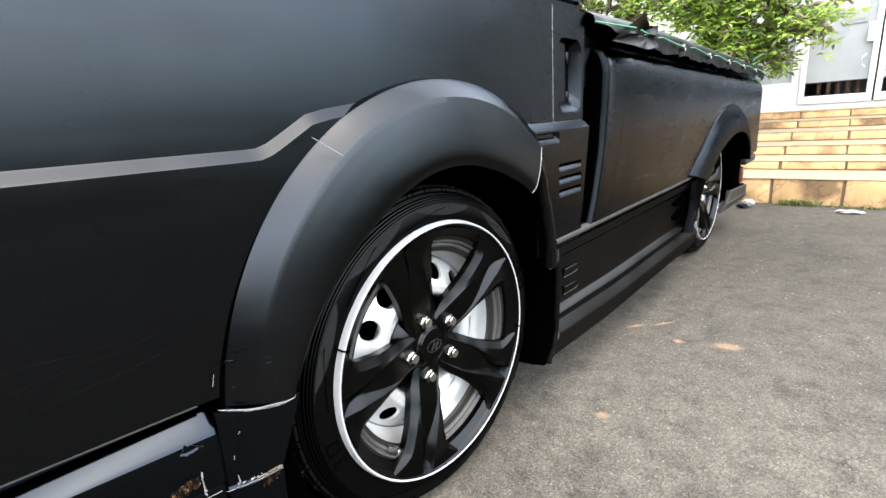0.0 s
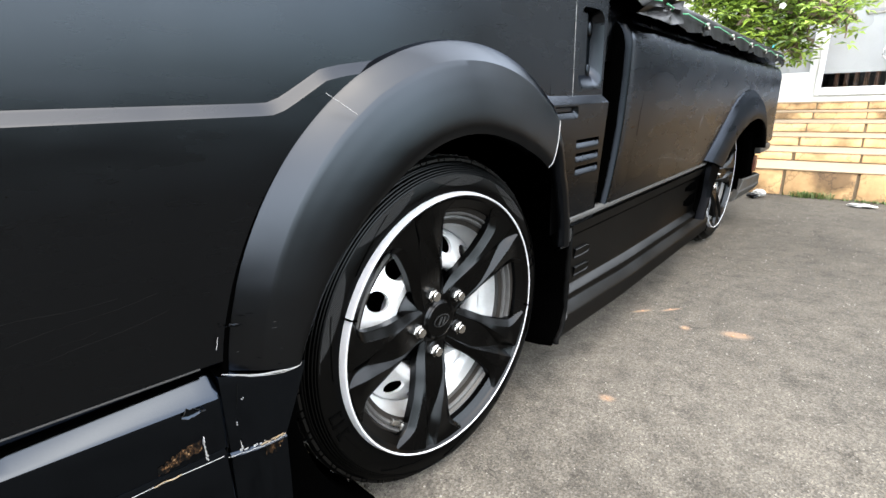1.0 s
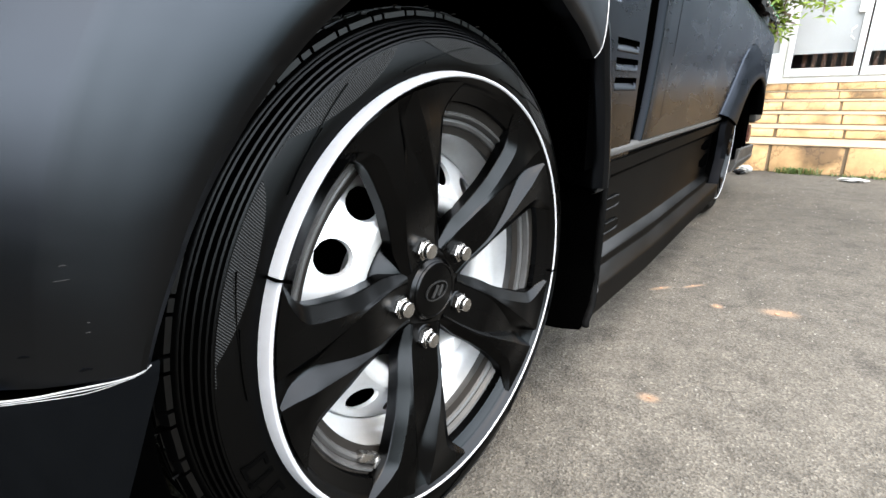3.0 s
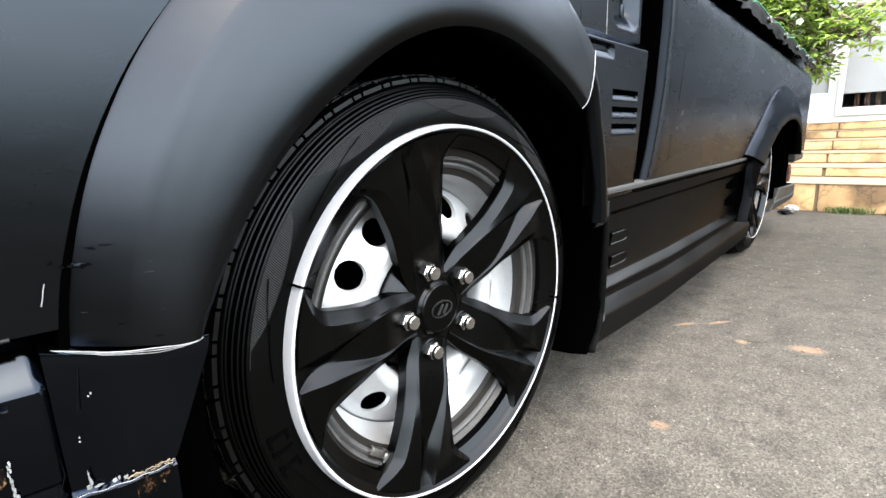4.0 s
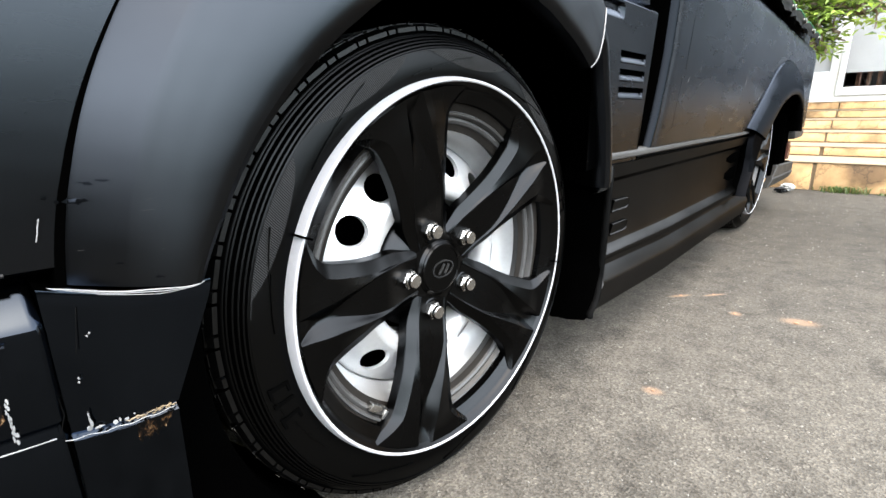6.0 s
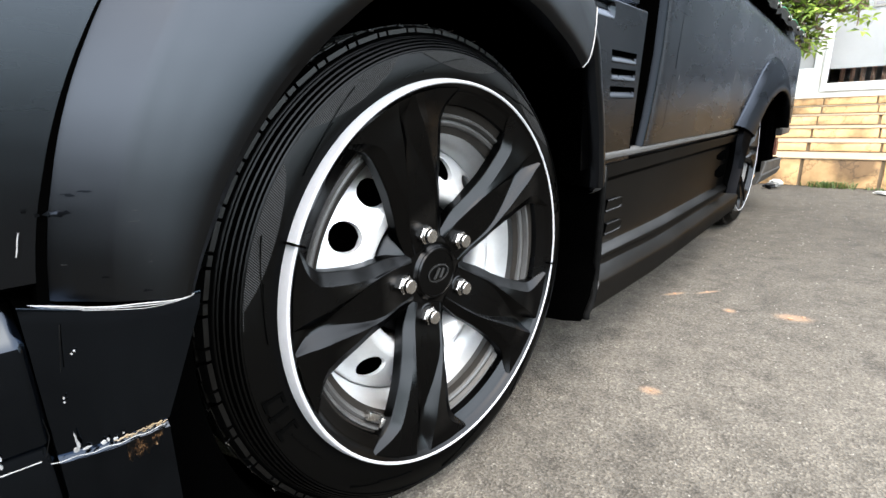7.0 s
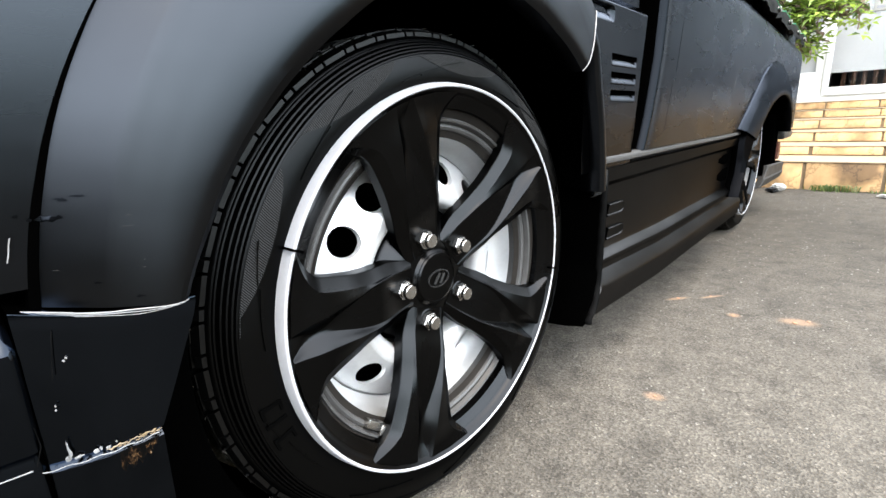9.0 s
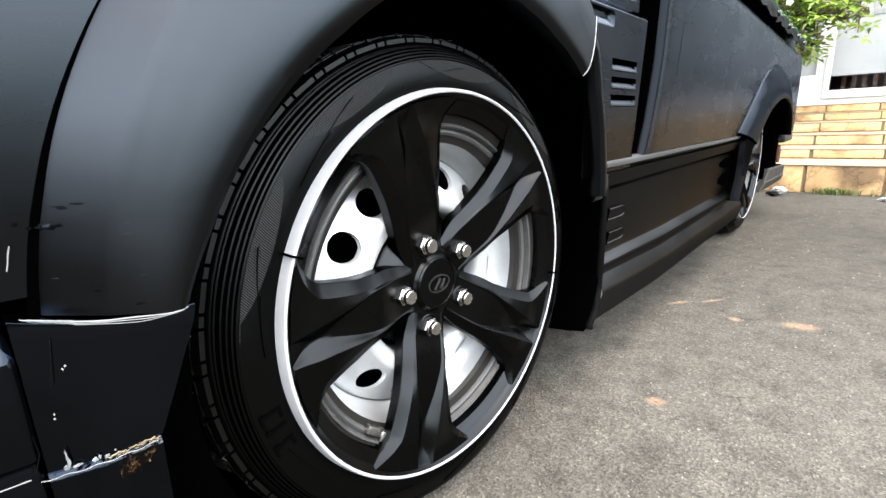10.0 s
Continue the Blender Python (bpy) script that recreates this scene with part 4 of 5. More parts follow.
grid(bm, rows)
bed = part("bed_side", bm, BLACK, truck, "satin black load bed side with rounded shoulder", angle=30)
# Edge is plain black and the corner darkened, in place of shade.
bm = bmesh.new()
grid(bm, [[(p[0] + dx - 0.03, p[1] + dy, p[2]) for p in first] for dx, dy in [(-1.6, -0.034)] + roll[:3]])
corner_bm = bmesh.new()
grid(corner_bm, [[(p[0] + dx - 0.03, p[1] + dy, p[2]) for p in first] for dx, dy in roll[2:] + [(0.03, 0.0)]])
part("bed_corner", corner_bm, CORNER, truck, "rolled front corner of the load bed, shade in its black", angle=40)
part("bed_front_edge", bm, DARK, truck, "front edge of the load bed, blackened for the gap's shade", angle=30)
bm = bmesh.new()
grid(bm, [[(x, y, 0.62) for y in (0.6, 3.0)] for x in (-1.6, -0.08)])
grid(bm, [[(-1.62, y, z) for y in (0.6, 3.0)] for z in (0.42, 0.9)])
grid(bm, [[(x, 3.0, z) for z in (0.4, 0.86)] for x in (-1.6, -0.2)])
box(bm, -1.55, -0.06, 0.54, 0.58, 0.9, 1.15)
grid(bm, [[(-0.012, y, z) for z in (0.8, 0.9, rail_z(y) + 0.004)] for y in steps_of(0.6, 3.04, 12)])
grid(bm, [[(x, 3.04, z) for z in (0.8, 0.92)] for x in (-1.5, -0.012)])
part("bed_shell", bm, BLACK, truck)
# scratches on the bed side
for mat, line in (
    (SCUFF, ((1.6, 0.55), (1.64, 0.578), (1.69, 0.588), (1.75, 0.579))),
    (SCUFF, ((0.86, 0.61), (0.87, 0.64))),
    (SCUFF, ((0.773, 0.586), (0.783, 0.598))),
    (SCUFF, ((1.365, 0.593), (1.39, 0.63), (1.414, 0.662))),
    (SCUFF, ((0.86, 0.527), (0.99, 0.526), (1.1, 0.512), (1.233, 0.492))),
    (DARK, ((0.692, 0.486), (0.71, 0.54), (0.729, 0.592))),
    (DARK, ((0.745, 0.611), (0.762, 0.68), (0.782, 0.749))),
):
    bm = bmesh.new()
    tube(bm, [(0.03 + (0.0002 if mat == DARK else 0.0001), y, z) for y, z in line], 0.00025 if len(line) > 3 and line[0][1] < 0.53 else 0.0004, 5, taper=0.0002)
    part("paint_scratch", bm, mat, bed, "thin scratch in the paint")
bm = bmesh.new()
for y, z, w in ((1.554, 0.516, 0.006), (1.47, 0.545, 0.004)):
    shard(bm, (0.0296, y, z), 9, (w, w), int(1000 * y))
part("paint_fleck", bm, DARK, bed, "small dark chips in the paint")["kind"] = "stuff"

REAR_OUT = [(1.49, 0.462), (1.55, 0.492), (1.65, 0.542), (1.8, 0.622), (1.86, 0.653), (1.955, 0.689), (2.05, 0.712), (2.15, 0.724), (2.27, 0.719), (2.39, 0.698), (2.51, 0.66), (2.6, 0.6), (2.66, 0.52), (2.685, 0.425)]
REAR_LIP = [(1.66, 0.414), (1.7, 0.438), (1.765, 0.478), (1.85, 0.513), (1.91, 0.534), (2.01, 0.557), (2.1, 0.573), (2.2, 0.582), (2.3, 0.583), (2.4, 0.572), (2.49, 0.55), (2.555, 0.515), (2.6, 0.46), (2.615, 0.41)]


def along(pts, u):
    k = min(len(pts) - 2, int(u * (len(pts) - 1)))
    f = u * (len(pts) - 1) - k
    return lerp(pts[k][0], pts[k + 1][0], f), lerp(pts[k][1], pts[k + 1][1], f)


bm = bmesh.new()
rows = []
for i in range(53):
    o, l = along(REAR_OUT, i / 52), along(REAR_LIP, i / 52)
    row = []
    for v, x in ((-0.02, 0.02), (0.0, 0.031), (0.015, 0.035), (0.2, 0.051), (0.24, 0.053), (0.4, 0.0585), (0.6, 0.0635), (0.8, 0.0665), (0.93, 0.067), (0.985, 0.065), (1.0, 0.061), (1.005, 0.054), (0.97, 0.03), (0.9, 0.0)):
        row.append((x, lerp(o[0], l[0], v), lerp(o[1], l[1], v)))
    rows.append(row)
grid(bm, rows)
part("rear_wheel_flare", bm, ROLL, truck, "wide satin black rear wheel arch flare", angle=22)
bm = bmesh.new()
rows = []
for z in (0.468, 0.44, 0.41, 0.36, 0.31, 0.26, 0.23):
    y0 = table([0.19, 0.3, 0.42, 0.47], [1.44, 1.445, 1.455, 1.49], z)
    y1 = table([0.19, 0.25, 0.317, 0.36, 0.414, 0.47], [1.475, 1.495, 1.55, 1.585, 1.64, 1.665], z)
    y0 = min(y0 + 0.07, y1 - 0.035)
    rows.append([(0.0, y0 + 0.03, z), (0.03, y0 + 0.008, z), (0.048, y0 + 0.01, z), (0.06, y1 - 0.02, z), (0.06, y1 - 0.006, z), (0.054, y1, z), (0.0, y1 - 0.01, z)])
grid(bm, rows)
part("flare_front_foot", bm, FOOTBLACK, truck, angle=30)
bm = bmesh.new()
revolve(bm, [(0.365, 0.0), (0.375, -0.02), (0.38, -0.3), (0.0, -0.32)], 40, -20, 200, c=(RCY, 0.33))
# Added black panels close the view past the wheel, in place of shade.
box(bm, -0.06, -0.04, 2.26, 2.9, 0.175, 0.62)
box(bm, -0.08, 0.004, 2.55, 2.735, 0.235, 0.5)
box(bm, -0.6, -0.06, 2.36, 2.38, 0.16, 0.6)
box(bm, -0.5, -0.3, 1.6, 2.5, 0.1, 0.6)
part("rear_wheel_liner", bm, DARK, truck, "black rear wheel arch liner with added panels for shade")
# rear bumper with its front edge swept round the arch, lamp and ledge
bm = bmesh.new()
rows = []
for z in (0.15, 0.155, 0.17, 0.19, 0.196, 0.22, 0.245, 0.25):
    y0 = table([0.15, 0.2, 0.25, 0.318], [2.3, 2.38, 2.47, 2.6], z)
    x = table([0.15, 0.158, 0.19, 0.196, 0.245, 0.25], [-0.004, 0.006, 0.014, 0.01, 0.012, 0.002], z)
    up = 0.014 * (0.25 - z) / 0.1
    row = [(x - 0.03, y0 + 0.004, z), (x - 0.004, y0, z), (x, y0 + 0.008, z)]
    row += [(x + 0.03 * (k / 5), lerp(y0 + 0.008, 2.74, k / 5), z + up * (k / 5) ** 2) for k in range(1, 6)]
    rows.append(row + [(x + 0.012, 2.78, z + up), (x - 0.17, 2.82, z + up)])
grid(bm, rows)
part("rear_bumper", bm, REARGREY, truck, "dark grey rear bumper corner swept round the wheel arch", angle=25)
bm = bmesh.new()
rows = []
for z in (0.262, 0.275, 0.31, 0.342, 0.352):
    x = 0.016 - 0.12 * abs(z - 0.305)
    rows.append([(x - 0.08, 2.7, z), (x, 2.71, z), (x + 0.006, 2.73, z), (x + 0.003, 2.755, z), (x - 0.03, 2.78, z), (x - 0.2, 2.79, z)])
grid(bm, rows)
part("tail_lamp", bm, REDLENS, truck, "orange-red tail lamp corner", angle=30)
bm = bmesh.new()
box(bm, -0.3, 0.036, 2.7, 3.0, 0.366, 0.41, 0.01)
part("rear_ledge", bm, REARGREY, truck)


# ---- wheel ----
def make_wheel():
    bm = bmesh.new()
    prof = [(0.19, -0.045), (0.206, -0.037), (0.216, -0.03), (0.228, -0.022), (0.246, -0.014), (0.258, -0.0105), (0.272, -0.0105), (0.284, -0.0135)]
    for k in range(5):
        r = 0.284 + 0.0034 * k
        x = -0.0145 - 0.0014 * k * (1 + 0.45 * k)
        prof += [(r, x), (r + 0.0009, x + 0.0024), (r + 0.0023, x + 0.0018), (r + 0.003, x - 0.0012)]
    prof += [(0.3025, -0.032), (0.305, -0.036), (0.3065, -0.04), (0.307, -0.05), (0.307, -0.1), (0.3065, -0.15), (0.3035, -0.172), (0.276, -0.192), (0.2, -0.17), (0.19, -0.16)]
    revolve(bm, prof, 128, mat=[1 if p[0] < 0.232 and p[1] > -0.06 else 0 for p in prof[:-1]])
    wheel = new("wheel", mesh_of("wheel", bm, [RUBBER, OLDRUBBER], 40))
    wheel.parent = truck
    tagged(wheel, "black tyre on a steel wheel behind a five-spoke cover")
    # tread blocks
    bm = bmesh.new()
    pitch = 44

    def block(a0, a1, x0, x1, r1=0.3145, drop=0.0, sk=0.0):
        vs = []
        for r in (0.305, r1):
            for a, x in ((a0, x0), (a1, x0), (a1 + sk, x1), (a0 + sk, x1)):
                rr = r - (drop if (r == r1 and x == x0) else 0)
                vs.append(bm.verts.new((x, rr * math.cos(radians(a)), rr * math.sin(radians(a)))))
        for q in ((4, 5, 6, 7), (0, 1, 5, 4), (1, 2, 6, 5), (2, 3, 7, 6), (3, 0, 4, 7)):
            bm.faces.new([vs[i] for i in q])

    for i in range(pitch):
        a, w = 360 * i / pitch, 360 / pitch
        block(a, a + 0.62 * w, -0.034, -0.044, 0.3135, 0.004, 0.1 * w)
        block(a + 0.7 * w, a + 0.93 * w, -0.034, -0.041, 0.3132, 0.004)
        block(a + 0.1 * w, a + 0.42 * w, -0.044, -0.0545, 0.3142, 0.0, 0.22 * w)
        block(a + 0.5 * w, a + 0.98 * w, -0.046, -0.0525, 0.3142, 0.0, 0.12 * w)
        block(a + 0.34 * w, a + 0.9 * w, -0.055, -0.064, 0.3145, 0.0, -0.16 * w)
        block(a + 0.98 * w, a + 1.26 * w, -0.0555, -0.063, 0.3145, 0.0, -0.1 * w)
        block(a + 0.05 * w, a + 0.5 * w, -0.068, -0.084)
        block(a + 0.55 * w, a + 0.97 * w, -0.066, -0.088)
        block(a, a + 0.86 * w, -0.094, -0.112)
        block(a + 0.2 * w, a + 1.04 * w, -0.118, -0.14)
        block(a + 0.1 * w, a + 0.88 * w, -0.145, -0.172)
    part("tread", bm, TREAD, wheel, "worn dusty tread blocks")["kind"] = "stuff"
    # Pale dashes put the light on the tread's sipe edges into colour.
    bm = bmesh.new()
    rnd = random.Random(17)
    for i in range(pitch):
        for x, lag in ((-0.038, 0.1), (-0.052, 0.45), (-0.07, 0.2)):
            a = radians(360 * (i + lag) / pitch)
            if rnd.random() < 0.8:
                c, s = math.cos(a), math.sin(a)
                tube(bm, [(x - w, 0.3148 * c + w * 0.2 * rnd.uniform(-1, 1), 0.3148 * s) for w in (0.0, 0.003, rnd.uniform(0.005, 0.008))], 0.00035, 4)
    part("tread_glint", bm, GLINT, wheel, "pale dashes for the lit edges of the tread blocks")["kind"] = "stuff"
    # raised sidewall pattern: hatch ribs, flashes and plain bars in place of the lettering
    bm = bmesh.new()

    def arc_bar(a0, a1, r0, r1, x, n=6, skew=0.0):
        rows = []
        for k in range(n + 1):
            s = k / n
            a = radians(lerp(a0, a1, s))
            d = skew * s
            rows.append([(x0, r * math.cos(a), r * math.sin(a)) for r, x0 in ((r0 + d, x - 0.004), (r0 + d, x), (r1 + d, x), (r1 + d, x - 0.004))])
        vs = grid(bm, rows)
        bm.faces.new(vs[0]), bm.faces.new(vs[-1])

    for base in range(12, 372, 36):
        arc_bar(base, base + 15, 0.2775, 0.2783, -0.0095, 8, -0.014)
        arc_bar(base + 15, base + 15.4, 0.262, 0.2645, -0.0095, 2)
        arc_bar(base + 9, base + 22, 0.267, 0.2677, -0.0088, 8, -0.006)
    part("sidewall_ridge", bm, RUBBER, wheel)["kind"] = "stuff"
    bm = bmesh.new()
    for base in (190, 10):
        for k in range(3):
            a = base + 4.1 * k
            arc_bar(a, a + 0.8, 0.2575, 0.2795, -0.0092, 2)
            if k % 3 != 1:
                arc_bar(a + 0.8, a + 2.6, 0.2765, 0.2795, -0.0092, 2)
            if k % 2 == 0:
                arc_bar(a + 0.8, a + 2.6, 0.2575, 0.2605, -0.0092, 2)
    part("sidewall_mark", bm, BLACKRUBBER, wheel, "raised sidewall marks")["kind"] = "stuff"
    bm = bmesh.new()
    for k in range(10):
        a = 222 + 2.2 * k
        arc_bar(a, a + 1.1, 0.221, 0.2275, -0.0225 + 0.0005, 2)
    part("sidewall_code", bm, OLDRUBBER, wheel)["kind"] = "stuff"
    # finely ribbed bands of the sidewall, each tapering to a point
    bm = bmesh.new()
    for base in (48, 84, 120, 156):
        rows = []
        for k in range(19):
            u = k / 18
            a = radians(base - 14 + 32 * u)
            r0 = lerp(0.2825, 0.2635, math.sin(math.pi * min(1, u * 1.15)) ** 0.7 if u * 1.15 < 1 else 0)
            rows.append([(table([0.258, 0.272, 0.284], [-0.0099, -0.0099, -0.0128], r), r * math.cos(a), r * math.sin(a)) for r in (r0, lerp(r0, 0.2832, 0.5), 0.2832)])
        grid(bm, rows)
    part("sidewall_hatch", bm, HATCH, wheel, "finely ribbed sidewall bands")["kind"] = "stuff"
    # steel wheel: flange, stepped barrel, disc with holes
    bm = bmesh.new()
    revolve(bm, [(0.2062, -0.0405), (0.205, -0.0368), (0.203, -0.036), (0.2005, -0.038), (0.1985, -0.043), (0.197, -0.05), (0.1955, -0.06), (0.194, -0.071), (0.1905, -0.0795), (0.185, -0.084), (0.1795, -0.087), (0.1762, -0.09), (0.1755, -0.1), (0.174, -0.16)], 112)
    steel = part("steel_rim", bm, STEEL, wheel, "silver painted steel rim", angle=40)
    # Flange split from the rim: the band's shade and grime are in its colour.
    bm = bmesh.new()
    revolve(bm, [(0.1952, -0.058), (0.1964, -0.05), (0.1978, -0.043), (0.1998, -0.0374), (0.203, -0.0353), (0.2058, -0.036), (0.2074, -0.0372), (0.2125, -0.036), (0.214, -0.0315), (0.212, -0.0285), (0.2095, -0.0295), (0.2075, -0.035), (0.2064, -0.0395)], 112)
    part("bead_flange", bm, FLANGE, steel, "dark bead flange, grime and shade in its colour")
    bm = bmesh.new()
    nh, hr, ho = 14, 0.1465, 0.0197
    r_out, x_out, r_in, x_in = 0.171, -0.084, 0.1235, -0.0515
    revolve(bm, [(0.1758, -0.106), (0.1756, -0.1), (0.1748, -0.093), (0.1735, -0.088), (r_out, x_out)], nh * 6)
    revolve(bm, [(r_in, x_in), (0.1205, -0.0505), (0.117, -0.0513), (0.1135, -0.052), (0.1085, -0.0522), (0.104, -0.0555), (0.1005, -0.0625), (0.099, -0.075), (0.0985, -0.104)], nh * 6)
    for i in range(nh):
        ac = radians(360 * i / nh + 148.9)
        outer, hole, back = [], [], []
        half = math.pi / nh
        per = [(r_out, x_out, -half + 2 * half * k / 6) for k in range(6)] + [(lerp(r_out, r_in, k / 6), lerp(x_out, x_in, k / 6), half) for k in range(6)]
        per += [(r_in, x_in, half - 2 * half * k / 6) for k in range(6)] + [(lerp(r_in, r_out, k / 6), lerp(x_in, x_out, k / 6), -half) for k in range(6)]
        for r, x, da in per:
            outer.append((x, r * math.cos(ac + da), r * math.sin(ac + da)))
            py, pz = r * math.cos(da) - hr, r * math.sin(da)
            d = math.hypot(py, pz)
            uy, uz = py / d * ho * 0.86, pz / d * ho
            for lst, g, dx in ((hole, 1.0, 0.0008), (back, 0.94, -0.005)):
                yy, zz = hr + uy * g, uz * g
                c, s = math.cos(ac), math.sin(ac)
                lst.append((lerp(x_in, x_out, (math.hypot(yy, zz) - r_in) / (r_out - r_in)) + dx, yy * c - zz * s, yy * s + zz * c))
        grid(bm, [outer, hole, back], close_v=True)
    bmesh.ops.remove_doubles(bm, verts=bm.verts, dist=2e-4)
    part("steel_disc", bm, STEEL, wheel, "silver steel wheel disc with round holes", angle=45)
    # Black disc closes the wheel; the dark in the holes is its colour.
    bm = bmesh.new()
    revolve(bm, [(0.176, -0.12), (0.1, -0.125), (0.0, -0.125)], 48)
    part("dark_backing", bm, DARK, wheel)
    bm = bmesh.new()
    a = radians(231.5)
    m = Matrix.Translation((-0.036, 0.1985 * math.cos(a), 0.1985 * math.sin(a))) @ Matrix.Rotation(a - math.pi / 2, 4, "X")
    box(bm, -0.006, 0.007, -0.019, 0.019, -0.005, 0.006, 0.0022, 0, m)
    box(bm, 0.003, 0.009, -0.02, -0.007, -0.003, 0.011, 0.002, 0, m)
    part("balance_weight", bm, CHROME, wheel, "clipped-on silver balance weight")
    # cover: ring, lip, five spokes, hub
    bm = bmesh.new()
    revolve(bm, [(0.2485, -0.02), (0.2497, -0.0165), (0.2494, -0.0145), (0.2468, -0.0012), (0.2462, -0.0002), (0.2448, 0.0003), (0.2436, -0.0002), (0.2428, -0.0014)], 144)
    part("rim_ring", bm, SILVER, wheel, "white painted outer ring of the cover", angle=50)
    bm = bmesh.new()
    revolve(bm, [(0.2428, -0.0012), (0.2405, -0.0034), (0.2385, -0.0056), (0.2374, -0.0067), (0.2362, -0.0085), (0.2342, -0.0112), (0.2325, -0.0125), (0.2318, -0.0128), (0.2312, -0.0135), (0.2205, -0.0185), (0.2196, -0.0193), (0.219, -0.031), (0.246, -0.031)], 144)
    cover = part("wheel_cover", bm, COVER, wheel, "satin black five-spoke wheel cover", angle=30)
    for a in (157.2, -9.2):
        bm = bmesh.new()
        m = Matrix.Rotation(radians(a), 4, "X")
        box(bm, -0.0135, 0.0017, 0.2365, 0.2512, -0.0011, 0.0011, 0, 0, m)
        part("ring_split", bm, DARK, wheel, "black split in the ring")

    def spoke():
        """One spoke: two ridges that draw together towards the rim, a groove between them, and upright walls to the openings."""
        bm = bmesh.new()
        rows = []
        for r in (0.042, 0.052, 0.062, 0.072, 0.082, 0.092, 0.102, 0.112, 0.122, 0.132, 0.142, 0.152, 0.162, 0.172, 0.181, 0.19, 0.198, 0.205, 0.211, 0.217, 0.223, 0.229, 0.234, 0.2385):
            crown = table([0.04, 0.07, 0.1, 0.15, 0.2, 0.225, 0.24], [-0.043, -0.038, -0.0275, -0.0145, -0.0065, -0.0055, -0.003], r)
            edge = table([0.042, 0.06, 0.075, 0.11, 0.14, 0.165, 0.18, 0.195, 0.205, 0.215, 0.225, 0.24], [0.03, 0.031, 0.0315, 0.033, 0.0365, 0.041, 0.044, 0.0475, 0.0515, 0.0595, 0.0715, 0.092], r)
            top = table([0.042, 0.08, 0.106, 0.123, 0.14, 0.167, 0.19, 0.21, 0.24], [0.024, 0.0265, 0.0275, 0.0265, 0.0245, 0.0215, 0.019, 0.0175, 0.0135], r)
            floor = table([0.042, 0.08, 0.106, 0.123, 0.14, 0.16, 0.177, 0.19, 0.2, 0.215, 0.225, 0.24], [0.022, 0.0245, 0.0245, 0.0225, 0.0185, 0.0125, 0.007, 0.003, 0.002, 0.0035, 0.007, 0.012], r)
            deep = table([0.042, 0.08, 0.106, 0.123, 0.14, 0.16, 0.18, 0.2, 0.22, 0.232, 0.24], [0.0008, 0.0014, 0.0025, 0.0045, 0.0075, 0.0105, 0.013, 0.0145, 0.0125, 0.0065, 0.002], r)
            fall = table([0.042, 0.08, 0.12, 0.17, 0.21, 0.24], [0.001, 0.002, 0.003, 0.0035, 0.004, 0.002], r)
            slope = table([0.042, 0.08, 0.12, 0.17, 0.205, 0.225, 0.24], [0.005, 0.0105, 0.0115, 0.0115, 0.0115, 0.009, 0.002], r)
            half = [(floor * 0.5, -deep * 0.985), (floor, -deep * 0.94), (lerp(floor, top, 0.14), -deep * 0.84), (lerp(floor, top, 0.5), -deep * 0.46), (lerp(floor, top, 0.88), -deep * 0.08), (top, 0.0)]
            rim = max(top + 0.002, edge - slope * 0.4)
            half += [(lerp(top, rim, 0.06), -fall * 0.03), (lerp(top, rim, 0.5), -fall * 0.44), (lerp(top, rim, 0.93), -fall * 0.93), (rim, -fall), (rim + slope * 0.06, -fall - slope * 0.05), (rim + slope * 1.15, -fall - slope * 0.72), (rim + slope * 1.2, -fall - slope * 0.82), (rim + slope * 1.2, -fall - slope - 0.012)]
            out = []
            for dx, t in [(d, -w) for w, d in reversed(half)] + [(-deep, 0.0)] + [(d, w) for w, d in half]:
                round_r = math.sqrt(max(0.0, r * r - t * t))
                out.append((crown + dx, round_r if r > 0.19 else lerp(r, round_r, max(0, (r - 0.1) / 0.09)), t))
            rows.append(out)
        grid(bm, rows)
        return mesh_of("spoke", bm, COVER, 17)

    spoke_mesh = spoke()
    for k in range(5):
        ob = new("spoke", spoke_mesh)
        ob.parent = wheel
        ob.matrix_basis = Matrix.Rotation(radians(108.6 + 72 * k), 4, "X")
    bm = bmesh.new()
    revolve(bm, [(0.0945, -0.086), (0.094, -0.079), (0.0915, -0.0725), (0.086, -0.0655), (0.077, -0.0575), (0.067, -0.051), (0.06, -0.0475), (0.05, -0.0445), (0.04, -0.0435), (0.0385, -0.0415), (0.0365, -0.0395)], 80)
    part("hub", bm, COVER, wheel, angle=30)
    bm = bmesh.new()
    revolve(bm, [(0.0368, -0.046), (0.0362, -0.0385), (0.0345, -0.0365), (0.032, -0.0362), (0.0315, -0.0372), (0.02, -0.0366), (0.0, -0.0363)], 64)
    cap = part("centre_cap", bm, COVER, wheel, "black round centre cap", angle=30)
    bm = bmesh.new()
    rows = []
    for k in range(40):
        a = 2 * math.pi * k / 40
        c, s = math.cos(a), math.sin(a)
        rows.append([(-0.038, 0.0205 * c, 0.0125 * s), (-0.0348, 0.0203 * c, 0.0123 * s), (-0.0345, 0.0186 * c, 0.0106 * s), (-0.038, 0.018 * c, 0.01 * s)])
    grid(bm, rows, close_u=True)
    tube(bm, [(-0.036, -0.008, -0.007), (-0.0355, -0.003, 0.0), (-0.0355, 0.002, 0.0065)], 0.0022, 8)
    tube(bm, [(-0.036, 0.003, -0.0075), (-0.0355, 0.007, -0.001), (-0.0355, 0.0105, 0.005)], 0.0022, 8)
    part("emblem", bm, EDGE, cap, "plain raised oval emblem")
    bm = bmesh.new()
